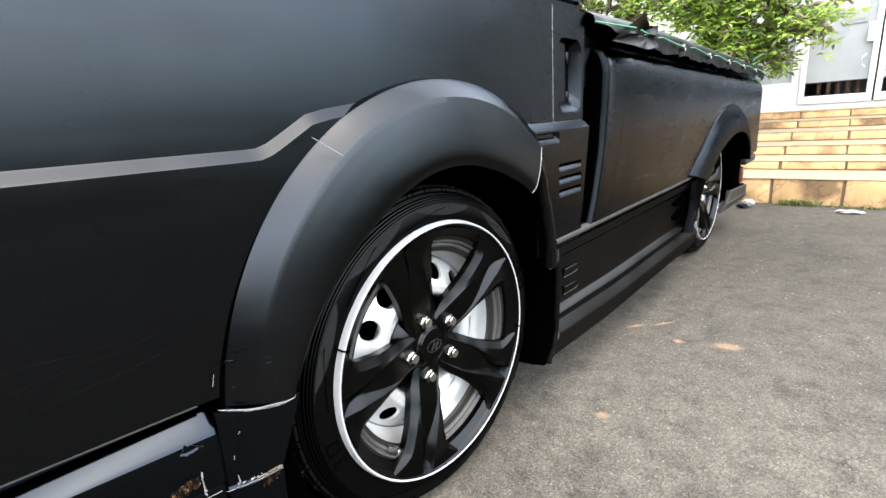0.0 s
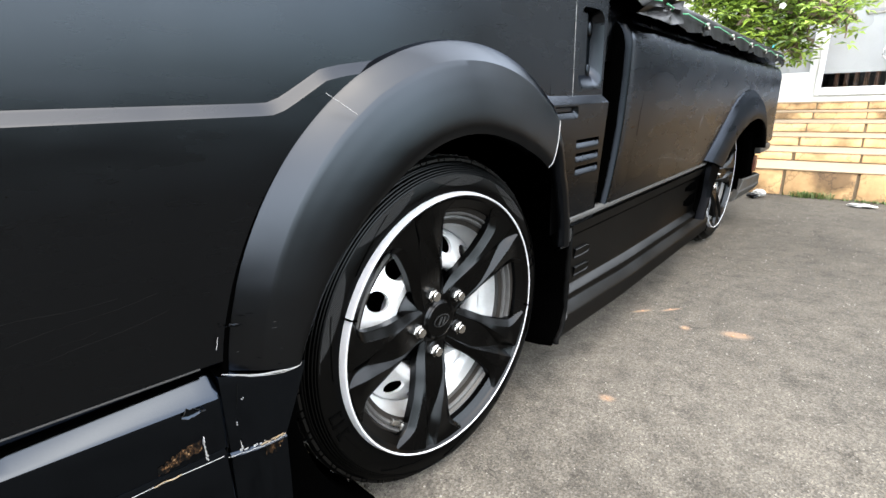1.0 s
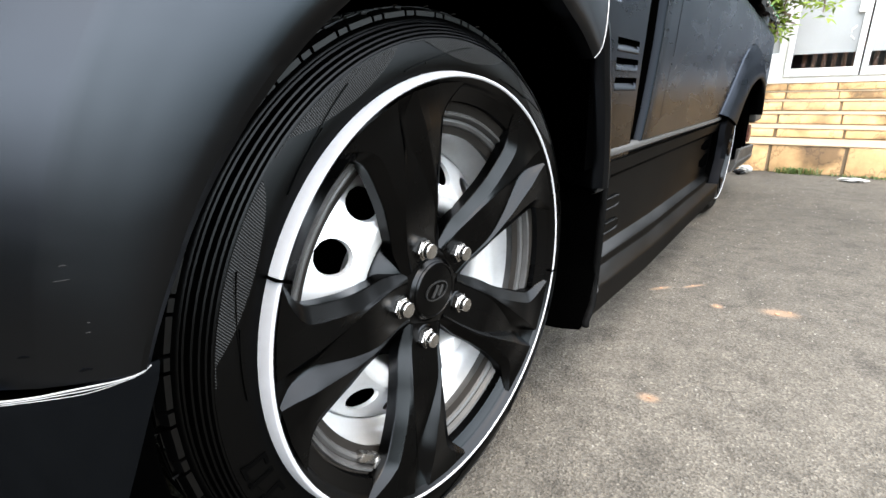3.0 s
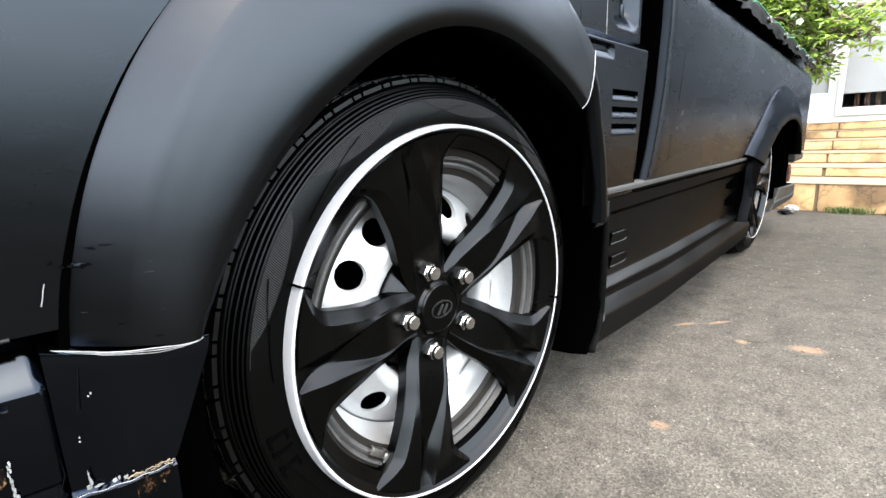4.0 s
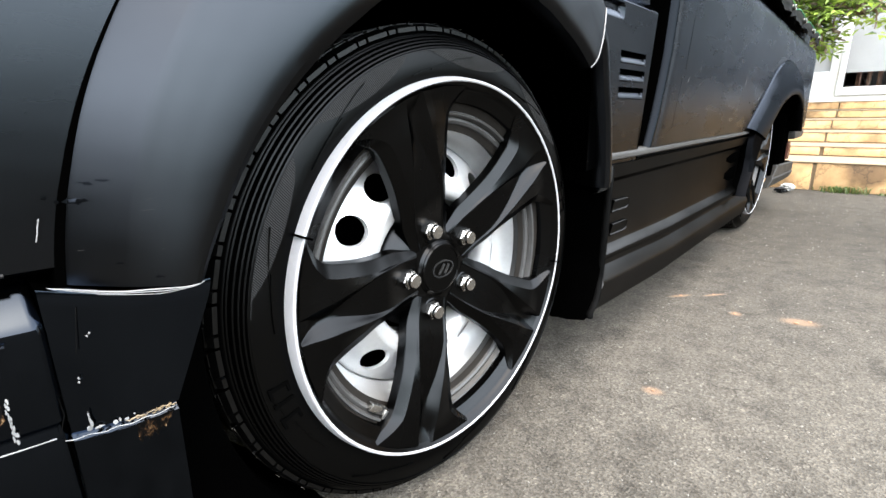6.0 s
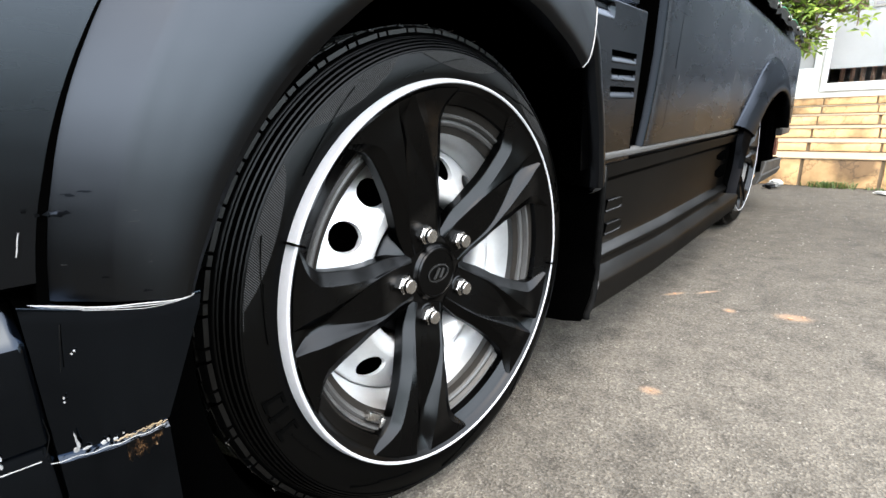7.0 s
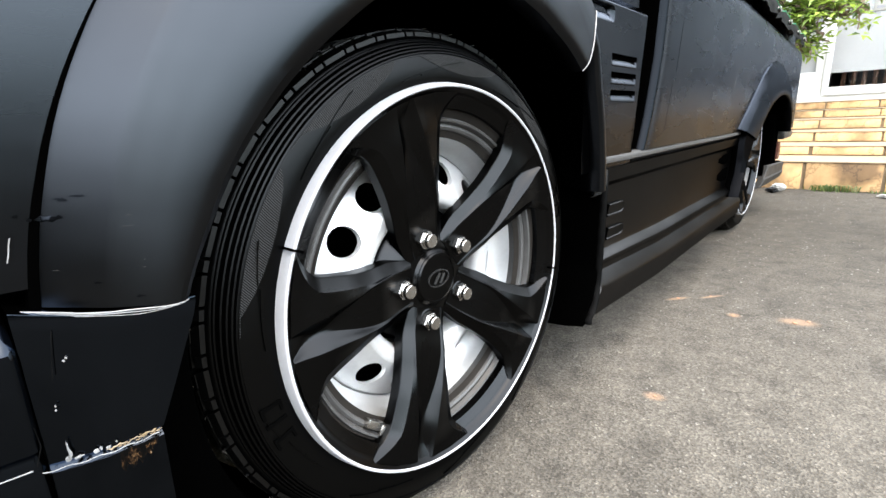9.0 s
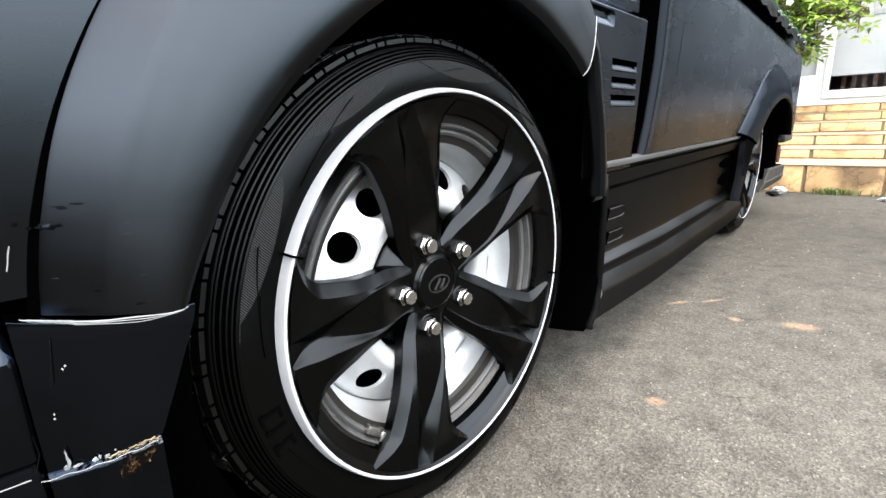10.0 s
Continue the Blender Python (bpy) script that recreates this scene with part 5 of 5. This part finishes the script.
    revolve(bm, [(0.0172, -0.052), (0.0168, -0.0425), (0.0152, -0.0415), (0.0145, -0.046), (0.0, -0.0465)], 32)
    socket = mesh_of("nut_socket", bm, COVER)
    bm = bmesh.new()
    revolve(bm, [(0.0128, -0.047), (0.0128, -0.0355), (0.0118, -0.0342), (0.0, -0.0342)], 6)
    revolve(bm, [(0.0105, -0.0345), (0.0103, -0.0325), (0.0095, -0.0315), (0.0092, -0.0265), (0.0082, -0.0253), (0.0, -0.0252)], 24)
    nut = mesh_of("lug_nut", bm, CHROME, 30)
    for k in range(5):
        a = radians(108.6 + 72 * k)
        for nm, me in (("nut_socket", socket), ("lug_nut", nut)):
            ob = new(nm, me)
            ob.parent = wheel
            ob.location = (0, 0.06 * math.cos(a), 0.06 * math.sin(a))
    for o in wheel.children:
        if o.name.split(".")[0] in ("rim_ring", "wheel_cover", "ring_split", "spoke", "hub", "centre_cap", "nut_socket", "lug_nut"):
            o.location.z += 0.0045
    return wheel


front = make_wheel()
front.matrix_basis = pose(0.0, -0.003, 0.3145, 0, 0.8, -1.76)
rear = copy_thing(front, pose(-0.006, 2.035, 0.3145, 37, 0, 0))

# ---- tarpaulin over the load bed ----
tarp = thing("tarpaulin", "black vinyl tarpaulin laced over the load bed rail with green rope", "tarpaulin")
EYES = [0.93, 1.30, 1.67, 2.03, 2.38, 2.72, 3.0]


bm = bmesh.new()
rows = []
for y in steps_of(0.575, 3.06, 220):
    zt = rail_z(y)
    k = min(range(len(EYES)), key=lambda i: abs(EYES[i] - y))
    near = math.exp(-((y - EYES[k]) / 0.035) ** 2)
    hem = zt - 0.068 + 0.006 * math.cos((y - 0.93) / 0.37 * 2 * math.pi) - 0.008 * near + 0.006 * noise.noise(Vector((y * 14, 1, 0)))
    if y < 0.93:
        hem = lerp(zt - 0.03, hem, max(0, (y - 0.6) / 0.33))
    fold = 0.006 * noise.noise(Vector((y * 15, 0.3, 4))) + 0.0025 * math.sin(y * 34 + 2 * math.sin(y * 9))
    col = [(-1.6, y, zt - 0.03), (-1.58, y, zt + 0.01), (-1.0, y, zt + 0.016), (-0.5, y, zt + 0.014), (-0.2, y, zt + 0.012 + fold * 0.3), (-0.03, y, zt + 0.008), (0.0, y, zt + 0.004), (0.018, y, zt - 0.006)]
    for j in range(1, 7):
        s = j / 6
        col.append((0.024 + 0.01 * s + fold * s - 0.012 * near * s * 0.6, y, lerp(zt - 0.008, hem, s)))
    col.append((col[-1][0] - 0.004, y, hem + 0.002))
    rows.append(col)
grid(bm, rows)
part("sheet", bm, VINYL, tarp, angle=60)
bm = bmesh.new()
rim = [Vector(p) for p in ((0.062, 0.831, 0.985), (0.05, 0.723, 0.942), (0.042, 0.651, 0.906), (0.06, 0.76, 0.899), (0.068, 0.829, 0.892), (0.062, 0.939, 0.905), (0.05, 0.965, 0.967), (0.045, 0.9, 0.962))]
deep = Vector((0.036, 0.88, 0.94))
for back in (0.0, 0.003):
    rows = []
    for i in range(len(rim) * 4):
        p = rim[i // 4].lerp(rim[(i // 4 + 1) % len(rim)], (i % 4) / 4)
        ridge = 0.012 if (i // 4) % 2 else -0.004
        row = []
        for k in range(6):
            q = p.lerp(deep, k / 6)
            w = 0.005 * noise.noise(q * 45) + ridge * math.sin(math.pi * k / 6) * (1 - abs((i % 4) / 2 - 1))
            row.append((q.x + w - back, q.y, q.z))
        rows.append(row)
    grid(bm, rows, close_u=True)
part("folded_corner", bm, VINYL, tarp, "bunched fold at the front corner", angle=60)
bm = bmesh.new()
tube(bm, [(0.03, 0.575, 0.945), (0.036, 0.66, 0.946), (0.046, 0.72, 0.945), (0.06, 0.76, 0.942)], 0.0022, 7)
tube(bm, [(0.06, 0.8, 0.94), (0.058, 0.86, 0.936), (0.04, 0.9, 0.932)], 0.0022, 7)
for a, b in zip(EYES, EYES[1:]):
    z0, z1 = rail_z(a) - 0.038, rail_z(b) - 0.038
    tube(bm, [(0.018, a + 0.1, z0 + 0.006), (0.038, a + 0.125, z0 + 0.006), (0.042, (a + b) / 2 + 0.04, (z0 + z1) / 2 + 0.001), (0.038, b - 0.015, z1), (0.022, b, z1)], 0.002, 7)
part("rope", bm, ROPE, tarp, "thin green rope")
for y in EYES:
    bm = bmesh.new()
    rows = []
    for k in range(20):
        a = 2 * math.pi * k / 20
        rows.append([(x, y + r * math.cos(a), rail_z(y) - 0.04 + r * math.sin(a)) for r, x in ((0.011, 0.028), (0.0115, 0.037), (0.009, 0.04), (0.0065, 0.037), (0.006, 0.028))])
    grid(bm, rows, close_u=True)
    part("eyelet", bm, BRASS, tarp, "metal eyelet")

# ---- steps up to the building ----
STEPS = [(3.52, 0.0, 0.185), (4.0, 0.185, 0.258), (4.42, 0.258, 0.342), (4.87, 0.342, 0.428), (5.4, 0.428, 0.503), (5.83, 0.503, 0.583)]
bm = bmesh.new()
X0, X1 = -2.2, 3.2
for k, (y, z0, z1) in enumerate(STEPS):
    y2 = STEPS[k + 1][0] if k < 5 else 6.4
    box(bm, X0, X1, y + 0.012, y2 + 0.05, 0.0, z1 - 0.012)
    rows = []
    for i in range(55):
        x = lerp(X0, X1, i / 54)
        w = 0.004 * noise.noise(Vector((x * 6, k, 0)))
        rows.append([(x, y + 0.012, z1 - 0.009), (x, y - 0.008 + w, z1 - 0.007 + w * 0.5), (x, y - 0.008 + w, z1 - 0.002), (x, y + 0.004, z1), (x, y2 + 0.02, z1 + 0.002)])
    grid(bm, rows)
steps_ob = thing("steps", "broad steps of tan blocks with pale cement treads", "steps", bm, MORTAR, kind="structure", angle=40)

# ---- building ----
FY = 6.15
facade = thing("facade", "white painted building front with glazed doors", "building", kind="structure")
bm = bmesh.new()
box(bm, -8, -0.95, FY, FY + 0.2, 0.0, 3.15)
box(bm, -0.95, -0.115, FY, FY + 0.2, 0.0, 0.85)
box(bm, -0.95, -0.115, FY, FY + 0.2, 2.75, 3.15)
box(bm, -0.115, -0.075, FY, FY + 0.2, 0.0, 3.15)
box(bm, -0.075, 6, FY, FY + 0.2, 0.0, 0.645)
box(bm, -0.075, 6, FY, FY + 0.2, 2.75, 3.15)
box(bm, 3.1, 6, FY, FY + 0.2, 0.645, 2.75)
part("wall", bm, WHITEWALL, facade)


def glazed(x0, x1, sign, film=True):
    bm = bmesh.new()
    z0, z1, w = 0.645, 2.75, 0.05
    for a in ((x0, x0 + w, z0, z1), (x1 - w, x1, z0, z1), (x0 + w, x1 - w, z0, z0 + 0.08), (x0 + w, x1 - w, z1 - w, z1)):
        box(bm, a[0], a[1], FY - 0.03, FY + 0.05, a[2], a[3], 0.004)
    fr = part("door_frame", bm, ALU, facade, "white aluminium door frame")
    bm = bmesh.new()
    box(bm, x0 + w, x1 - w, FY + 0.012, FY + 0.018, z0 + 0.08, 0.865)
    g = part("pane", bm, GLASS, fr, "clear lower glass")
    g.visible_shadow = False
    bm = bmesh.new()
    box(bm, x0 + w, x1 - w, FY + 0.01, FY + 0.018, 0.865, z1 - w)
    part("filmed_pane", bm, FROST if film else DARKPANE, fr, "glass covered with grey film" if film else "dark tinted glass")
    bm = bmesh.new()
    box(bm, x1 - 0.1, x1 - 0.045, FY - 0.05, FY - 0.028, 1.22, 1.4, 0.006)
    tube(bm, [(x1 - 0.09, FY - 0.03, 0.98), (x1 - 0.12, FY - 0.07, 1.01), (x1 - 0.12, FY - 0.07, 1.07), (x1 - 0.09, FY - 0.03, 1.1)], 0.006)
    part("lock_and_handle", bm, ALU, fr)
    if sign:
        bm = bmesh.new()
        box(bm, x0 + 0.31, x0 + 0.5, FY - 0.006, FY + 0.008, 1.41, 1.72, 0.002)
        s = part("notice", bm, PAPER, fr, "white paper notice on the glass")
        bm = bmesh.new()
        box(bm, x0 + 0.33, x0 + 0.48, FY - 0.0075, FY - 0.0055, 1.43, 1.455)
        box(bm, x0 + 0.33, x0 + 0.42, FY - 0.0075, FY - 0.0055, 1.5, 1.515)
        part("print_bar", bm, INK, s)


bm = bmesh.new()
for a in ((-0.95, -0.915, 0.85, 2.75), (-0.15, -0.115, 0.85, 2.75), (-0.915, -0.15, 0.85, 0.885), (-0.915, -0.15, 2.715, 2.75)):
    box(bm, a[0], a[1], FY + 0.01, FY + 0.08, a[2], a[3], 0.003)
side = part("window_frame", bm, ALU, facade, "white aluminium window frame")
bm = bmesh.new()
box(bm, -0.915, -0.15, FY + 0.04, FY + 0.048, 0.885, 2.715)
part("filmed_pane", bm, FROST, side, "glass covered with grey film")
glazed(-0.072, 0.545, True)
glazed(0.56, 1.18, False)
# Three more doors, out of view, with dark panes added against bright reflections.
glazed(1.195, 1.81, False, False)
glazed(1.825, 2.44, False, False)
glazed(2.455, 3.07, False, False)
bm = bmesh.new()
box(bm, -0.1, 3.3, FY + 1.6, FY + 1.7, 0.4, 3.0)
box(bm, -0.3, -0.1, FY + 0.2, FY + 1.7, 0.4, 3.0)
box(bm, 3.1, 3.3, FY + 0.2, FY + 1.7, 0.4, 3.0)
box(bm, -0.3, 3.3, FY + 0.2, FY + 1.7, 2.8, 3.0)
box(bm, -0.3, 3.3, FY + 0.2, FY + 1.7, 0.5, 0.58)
part("room", bm, ROOM, facade, "room behind the glass, its dimness in the wall colour")
bench = thing("bench", "red-brown slatted wooden bench behind the glass", "bench")
for k in range(34):
    bm = bmesh.new()
    box(bm, 0.06 + 0.085 * k, 0.1 + 0.085 * k, FY + 0.28, FY + 0.31, 0.58, 0.93, 0.004)
    part("slat", bm, WOOD, bench)
bm = bmesh.new()
box(bm, 0.02, 3.0, FY + 0.26, FY + 0.33, 0.93, 0.97, 0.005)
part("rail", bm, WOOD, bench)
bm = bmesh.new()
rows = []
for i in range(9):
    z = lerp(0.8, 1.75, i / 8)
    rows.append([(lerp(-0.53, -0.48, j / 6), FY - 0.04 + 0.015 * math.sin(j * 1.6 + i * 0.3), z) for j in range(7)])
grid(bm, rows)
rows = [[(p[0], p[1] + 0.006, p[2]) for p in r] for r in rows]
grid(bm, rows)
thing("hanging_cloth", "turquoise cloth hanging by the building wall", "cloth", bm, CYAN)


# ---- tree ----
def make_tree(at, reach, seedv):
    tree = thing("tree", "leafy green tree with small white blossoms", "tree")
    rnd = random.Random(seedv)
    bm = bmesh.new()
    base = Vector(at)
    trunk = [base, base + Vector((0.04, 0, 0.5)), base + Vector((0.0, 0.03, 0.95)), base + Vector((0.06, 0.0, 1.3))]
    tube(bm, trunk, 0.085, 10, taper=0.055)
    tips = []

    def limb(p, end, r, depth):
        pts, ln = [p], (end - p).length
        for k in range(1, 6):
            q = p.lerp(end, k / 5) + Vector((rnd.gauss(0, 0.05), rnd.gauss(0, 0.05), rnd.gauss(0, 0.04) + 0.06 * math.sin(math.pi * k / 5))) * ln
            pts.append(q)
            if depth < 2 and k > 1:
                tips.append(q.copy())
        tube(bm, pts, r, 6, taper=r * 0.45)
        if depth:
            for k in range(6):
                o = pts[2 + k % 4]
                limb(o, o + Vector((rnd.uniform(-1, 1), rnd.uniform(-1, 1), rnd.uniform(-0.75, 0.9))).normalized() * ln * rnd.uniform(0.3, 0.5), r * 0.5, depth - 1)

    for v in reach:
        limb(trunk[3] - Vector((0, 0, rnd.uniform(0.0, 0.4))), Vector(v), 0.045, 2)
    part("trunk", bm, BARK, tree)
    verts, faces = [], []
    fv, ff = [], []
    for t in tips:
        if rnd.random() < 0.68:
            continue
        for g in range(2):
            o = t + Vector((rnd.gauss(0, 0.07), rnd.gauss(0, 0.07), rnd.gauss(0, 0.06)))
            tilt, ph = Vector((rnd.gauss(0, 0.35), rnd.gauss(0, 0.35), 1)).normalized(), rnd.uniform(0, 6.28)
            side = tilt.orthogonal().normalized()
            fore = tilt.cross(side)
            for k in range(6):
                a = ph + k * 1.05 + rnd.gauss(0, 0.2)
                u = (side * math.cos(a) + fore * math.sin(a) + tilt * rnd.uniform(-0.35, 0.35)).normalized()
                w = u.cross(tilt).normalized()
                ln, wd = rnd.uniform(0.05, 0.1), rnd.uniform(0.012, 0.021)
                c = o + u * ln * 0.2
                i = len(verts)
                verts += [c, c + u * ln * 0.45 + w * wd + tilt * 0.006, c + u * ln - tilt * 0.012, c + u * ln * 0.45 - w * wd + tilt * 0.006]
                faces += [(i, i + 1, i + 2), (i, i + 2, i + 3)]
        if rnd.random() < 0.1:
            c = t + Vector((rnd.gauss(0, 0.05), rnd.gauss(0, 0.05) - 0.04, rnd.gauss(0, 0.05)))
            for k in range(5):
                a = 2 * math.pi * k / 5
                d = Vector((math.cos(a), 0.3, math.sin(a))) * 0.03
                e = Vector((-math.sin(a), 0.0, math.cos(a))) * 0.016
                i = len(fv)
                fv += [c, c + d * 0.6 + e, c + d, c + d * 0.6 - e]
                ff += [(i, i + 1, i + 2), (i, i + 2, i + 3)]
    for nm, vv, fc, mt in (("crown", verts, faces, LEAF), ("blossom", fv, ff, FLOWER)):
        me = bpy.data.meshes.new(nm)
        me.from_pydata([tuple(v) for v in vv], [], fc)
        me.materials.append(mt)
        ob = new(nm, me)
        ob.parent = tree
        ob["kind"] = "stuff"
    return tree


make_tree((-0.75, 5.15, 0.4), [(0.2, 4.95, 1.14), (-0.1, 4.9, 0.98), (-0.2, 5.0, 1.08), (0.08, 5.0, 1.5), (-0.3, 4.9, 1.3), (-0.2, 5.1, 1.75), (-0.6, 4.9, 1.85), (-0.95, 5.0, 1.7), (-0.35, 5.2, 2.2), (-1.15, 5.2, 2.0), (-0.8, 5.0, 2.4), (-0.75, 4.9, 1.45), (-0.95, 4.9, 1.6), (-0.6, 4.85, 1.3), (-1.15, 4.95, 1.65)], 11)
make_tree((-2.1, 5.3, 0.4), [(-1.5, 5.2, 1.75), (-1.7, 5.1, 2.1), (-2.1, 5.2, 2.3), (-2.6, 5.3, 2.0), (-1.4, 5.3, 2.3)], 23)


# ---- weeds, litter, grit ----
def weeds(at, n, spread, h, seedv):
    rnd = random.Random(seedv)
    bm = bmesh.new()
    for k in range(n):
        x, y = at[0] + rnd.gauss(0, spread), at[1] - abs(rnd.gauss(0, 0.03))
        a, ln, lean = rnd.uniform(0, 6.28), h * rnd.uniform(0.5, 1.2), rnd.uniform(0.2, 0.9)
        d = Vector((math.cos(a), math.sin(a), 0))
        s = Vector((-d.y, d.x, 0)) * 0.0025
        p = [Vector((x, y, 0)), Vector((x, y, 0)) + d * ln * lean * 0.4 + Vector((0, 0, ln * 0.6)), Vector((x, y, 0)) + d * ln * lean + Vector((0, 0, ln * 0.75))]
        v = [bm.verts.new(q) for q in (p[0] - s, p[0] + s, p[1] + s, p[1] - s, p[2])]
        bm.faces.new(v[:4]), bm.faces.new((v[3], v[2], v[4]))
    thing("weeds", "low green weeds along the foot of the steps", "weeds", bm, GRASS, kind="stuff")


weeds((0.24, 3.5), 160, 0.06, 0.055, 1)
weeds((0.62, 3.5), 160, 0.12, 0.02, 2)
weeds((1.1, 3.5), 150, 0.22, 0.025, 3)


def crumple(name, label, category, at, size, mats, seedv):
    rnd = random.Random(seedv)
    bm = bmesh.new()
    bmesh.ops.create_icosphere(bm, subdivisions=3, radius=1)
    for v in bm.verts:
        k = 1 + 0.35 * noise.noise(v.co * 2.3 + Vector((seedv, 0, 0))) + 0.2 * noise.noise(v.co * 6)
        v.co = Vector((v.co.x * size[0] * k, v.co.y * size[1] * k, (v.co.z * size[2] * k)))
    lo = min(v.co.z for v in bm.verts)
    for v in bm.verts:
        v.co += Vector((at[0], at[1], at[2] - lo))
    return thing(name, label, category, bm, mats, angle=20)


crumple("plastic_bag", "crumpled white and black plastic bag on the asphalt", "litter", (-0.03, 3.33, 0), (0.04, 0.028, 0.026), PAPER, 3)
crumple("black_bag", "scrap of black plastic beside a white bag", "litter", (-0.055, 3.27, 0), (0.035, 0.02, 0.018), VINYL, 5)
crumple("paper_wrapper", "crumpled pink and white paper wrapper on the asphalt", "litter", (0.53, 3.28, 0), (0.07, 0.024, 0.012), PAPER, 8)
rnd = random.Random(9)
for k, (x, y, s) in enumerate([(0.02, 0.972, 0.006), (0.09, 1.04, 0.005), (0.3, 0.95, 0.008), (0.325, 0.98, 0.006), (0.17, 0.92, 0.006), (0.135, 0.41, 0.005)]):
    crumple("brick_crumb", "orange brick crumb on the asphalt", "rubble", (x, y, 0), (s * 0.7, s * 0.5, s * 0.22), ORANGE, 20 + k)["group"] = "brick crumbs"
bm = bmesh.new()
for k in range(1500):
    x, y = rnd.uniform(-0.05, 1.5), rnd.uniform(-0.2, 3.4)
    s = rnd.uniform(0.0012, 0.0032) * (1.4 if rnd.random() < 0.08 else 1)
    a = rnd.uniform(0, 6.28)
    ring = [bm.verts.new((x + s * math.cos(a + j * 1.57) * rnd.uniform(0.7, 1.2), y + s * math.sin(a + j * 1.57) * rnd.uniform(0.7, 1.2), 0)) for j in range(4)]
    top = bm.verts.new((x, y, s * 0.8))
    for j in range(4):
        bm.faces.new((ring[j], ring[(j + 1) % 4], top))
thing("grit", "loose pale grit scattered on the asphalt", "gravel", bm, surf("grit_stone", (0.0992, 0.09176, 0.0806), 0.9, var=0.6, scale=60), kind="stuff")

# ---- blocks of the step fronts ----
def block_mesh(w, h, seedv):
    bm = bmesh.new()
    box(bm, -w / 2, w / 2, -0.012, 0.03, -h / 2, h / 2, 0.004)
    return mesh_of("block", bm, BLOCK)


for k, (y, z0, z1) in enumerate(STEPS):
    foot_z = z0 + (0.008 if k else 0.0)
    h = z1 - foot_z - 0.009
    rnd = random.Random(40 + k)
    sizes = [block_mesh(w, h, k) for w in (0.383, 0.388, 0.392)]
    for i in range(-5, 8):
        ob = new("block", rnd.choice(sizes))
        ob.parent = steps_ob
        ob.location = (0.278 - 0.0145 * k + 0.403 * i + rnd.uniform(-0.004, 0.004), y + 0.008 + rnd.uniform(-0.003, 0.003), foot_z + h / 2)
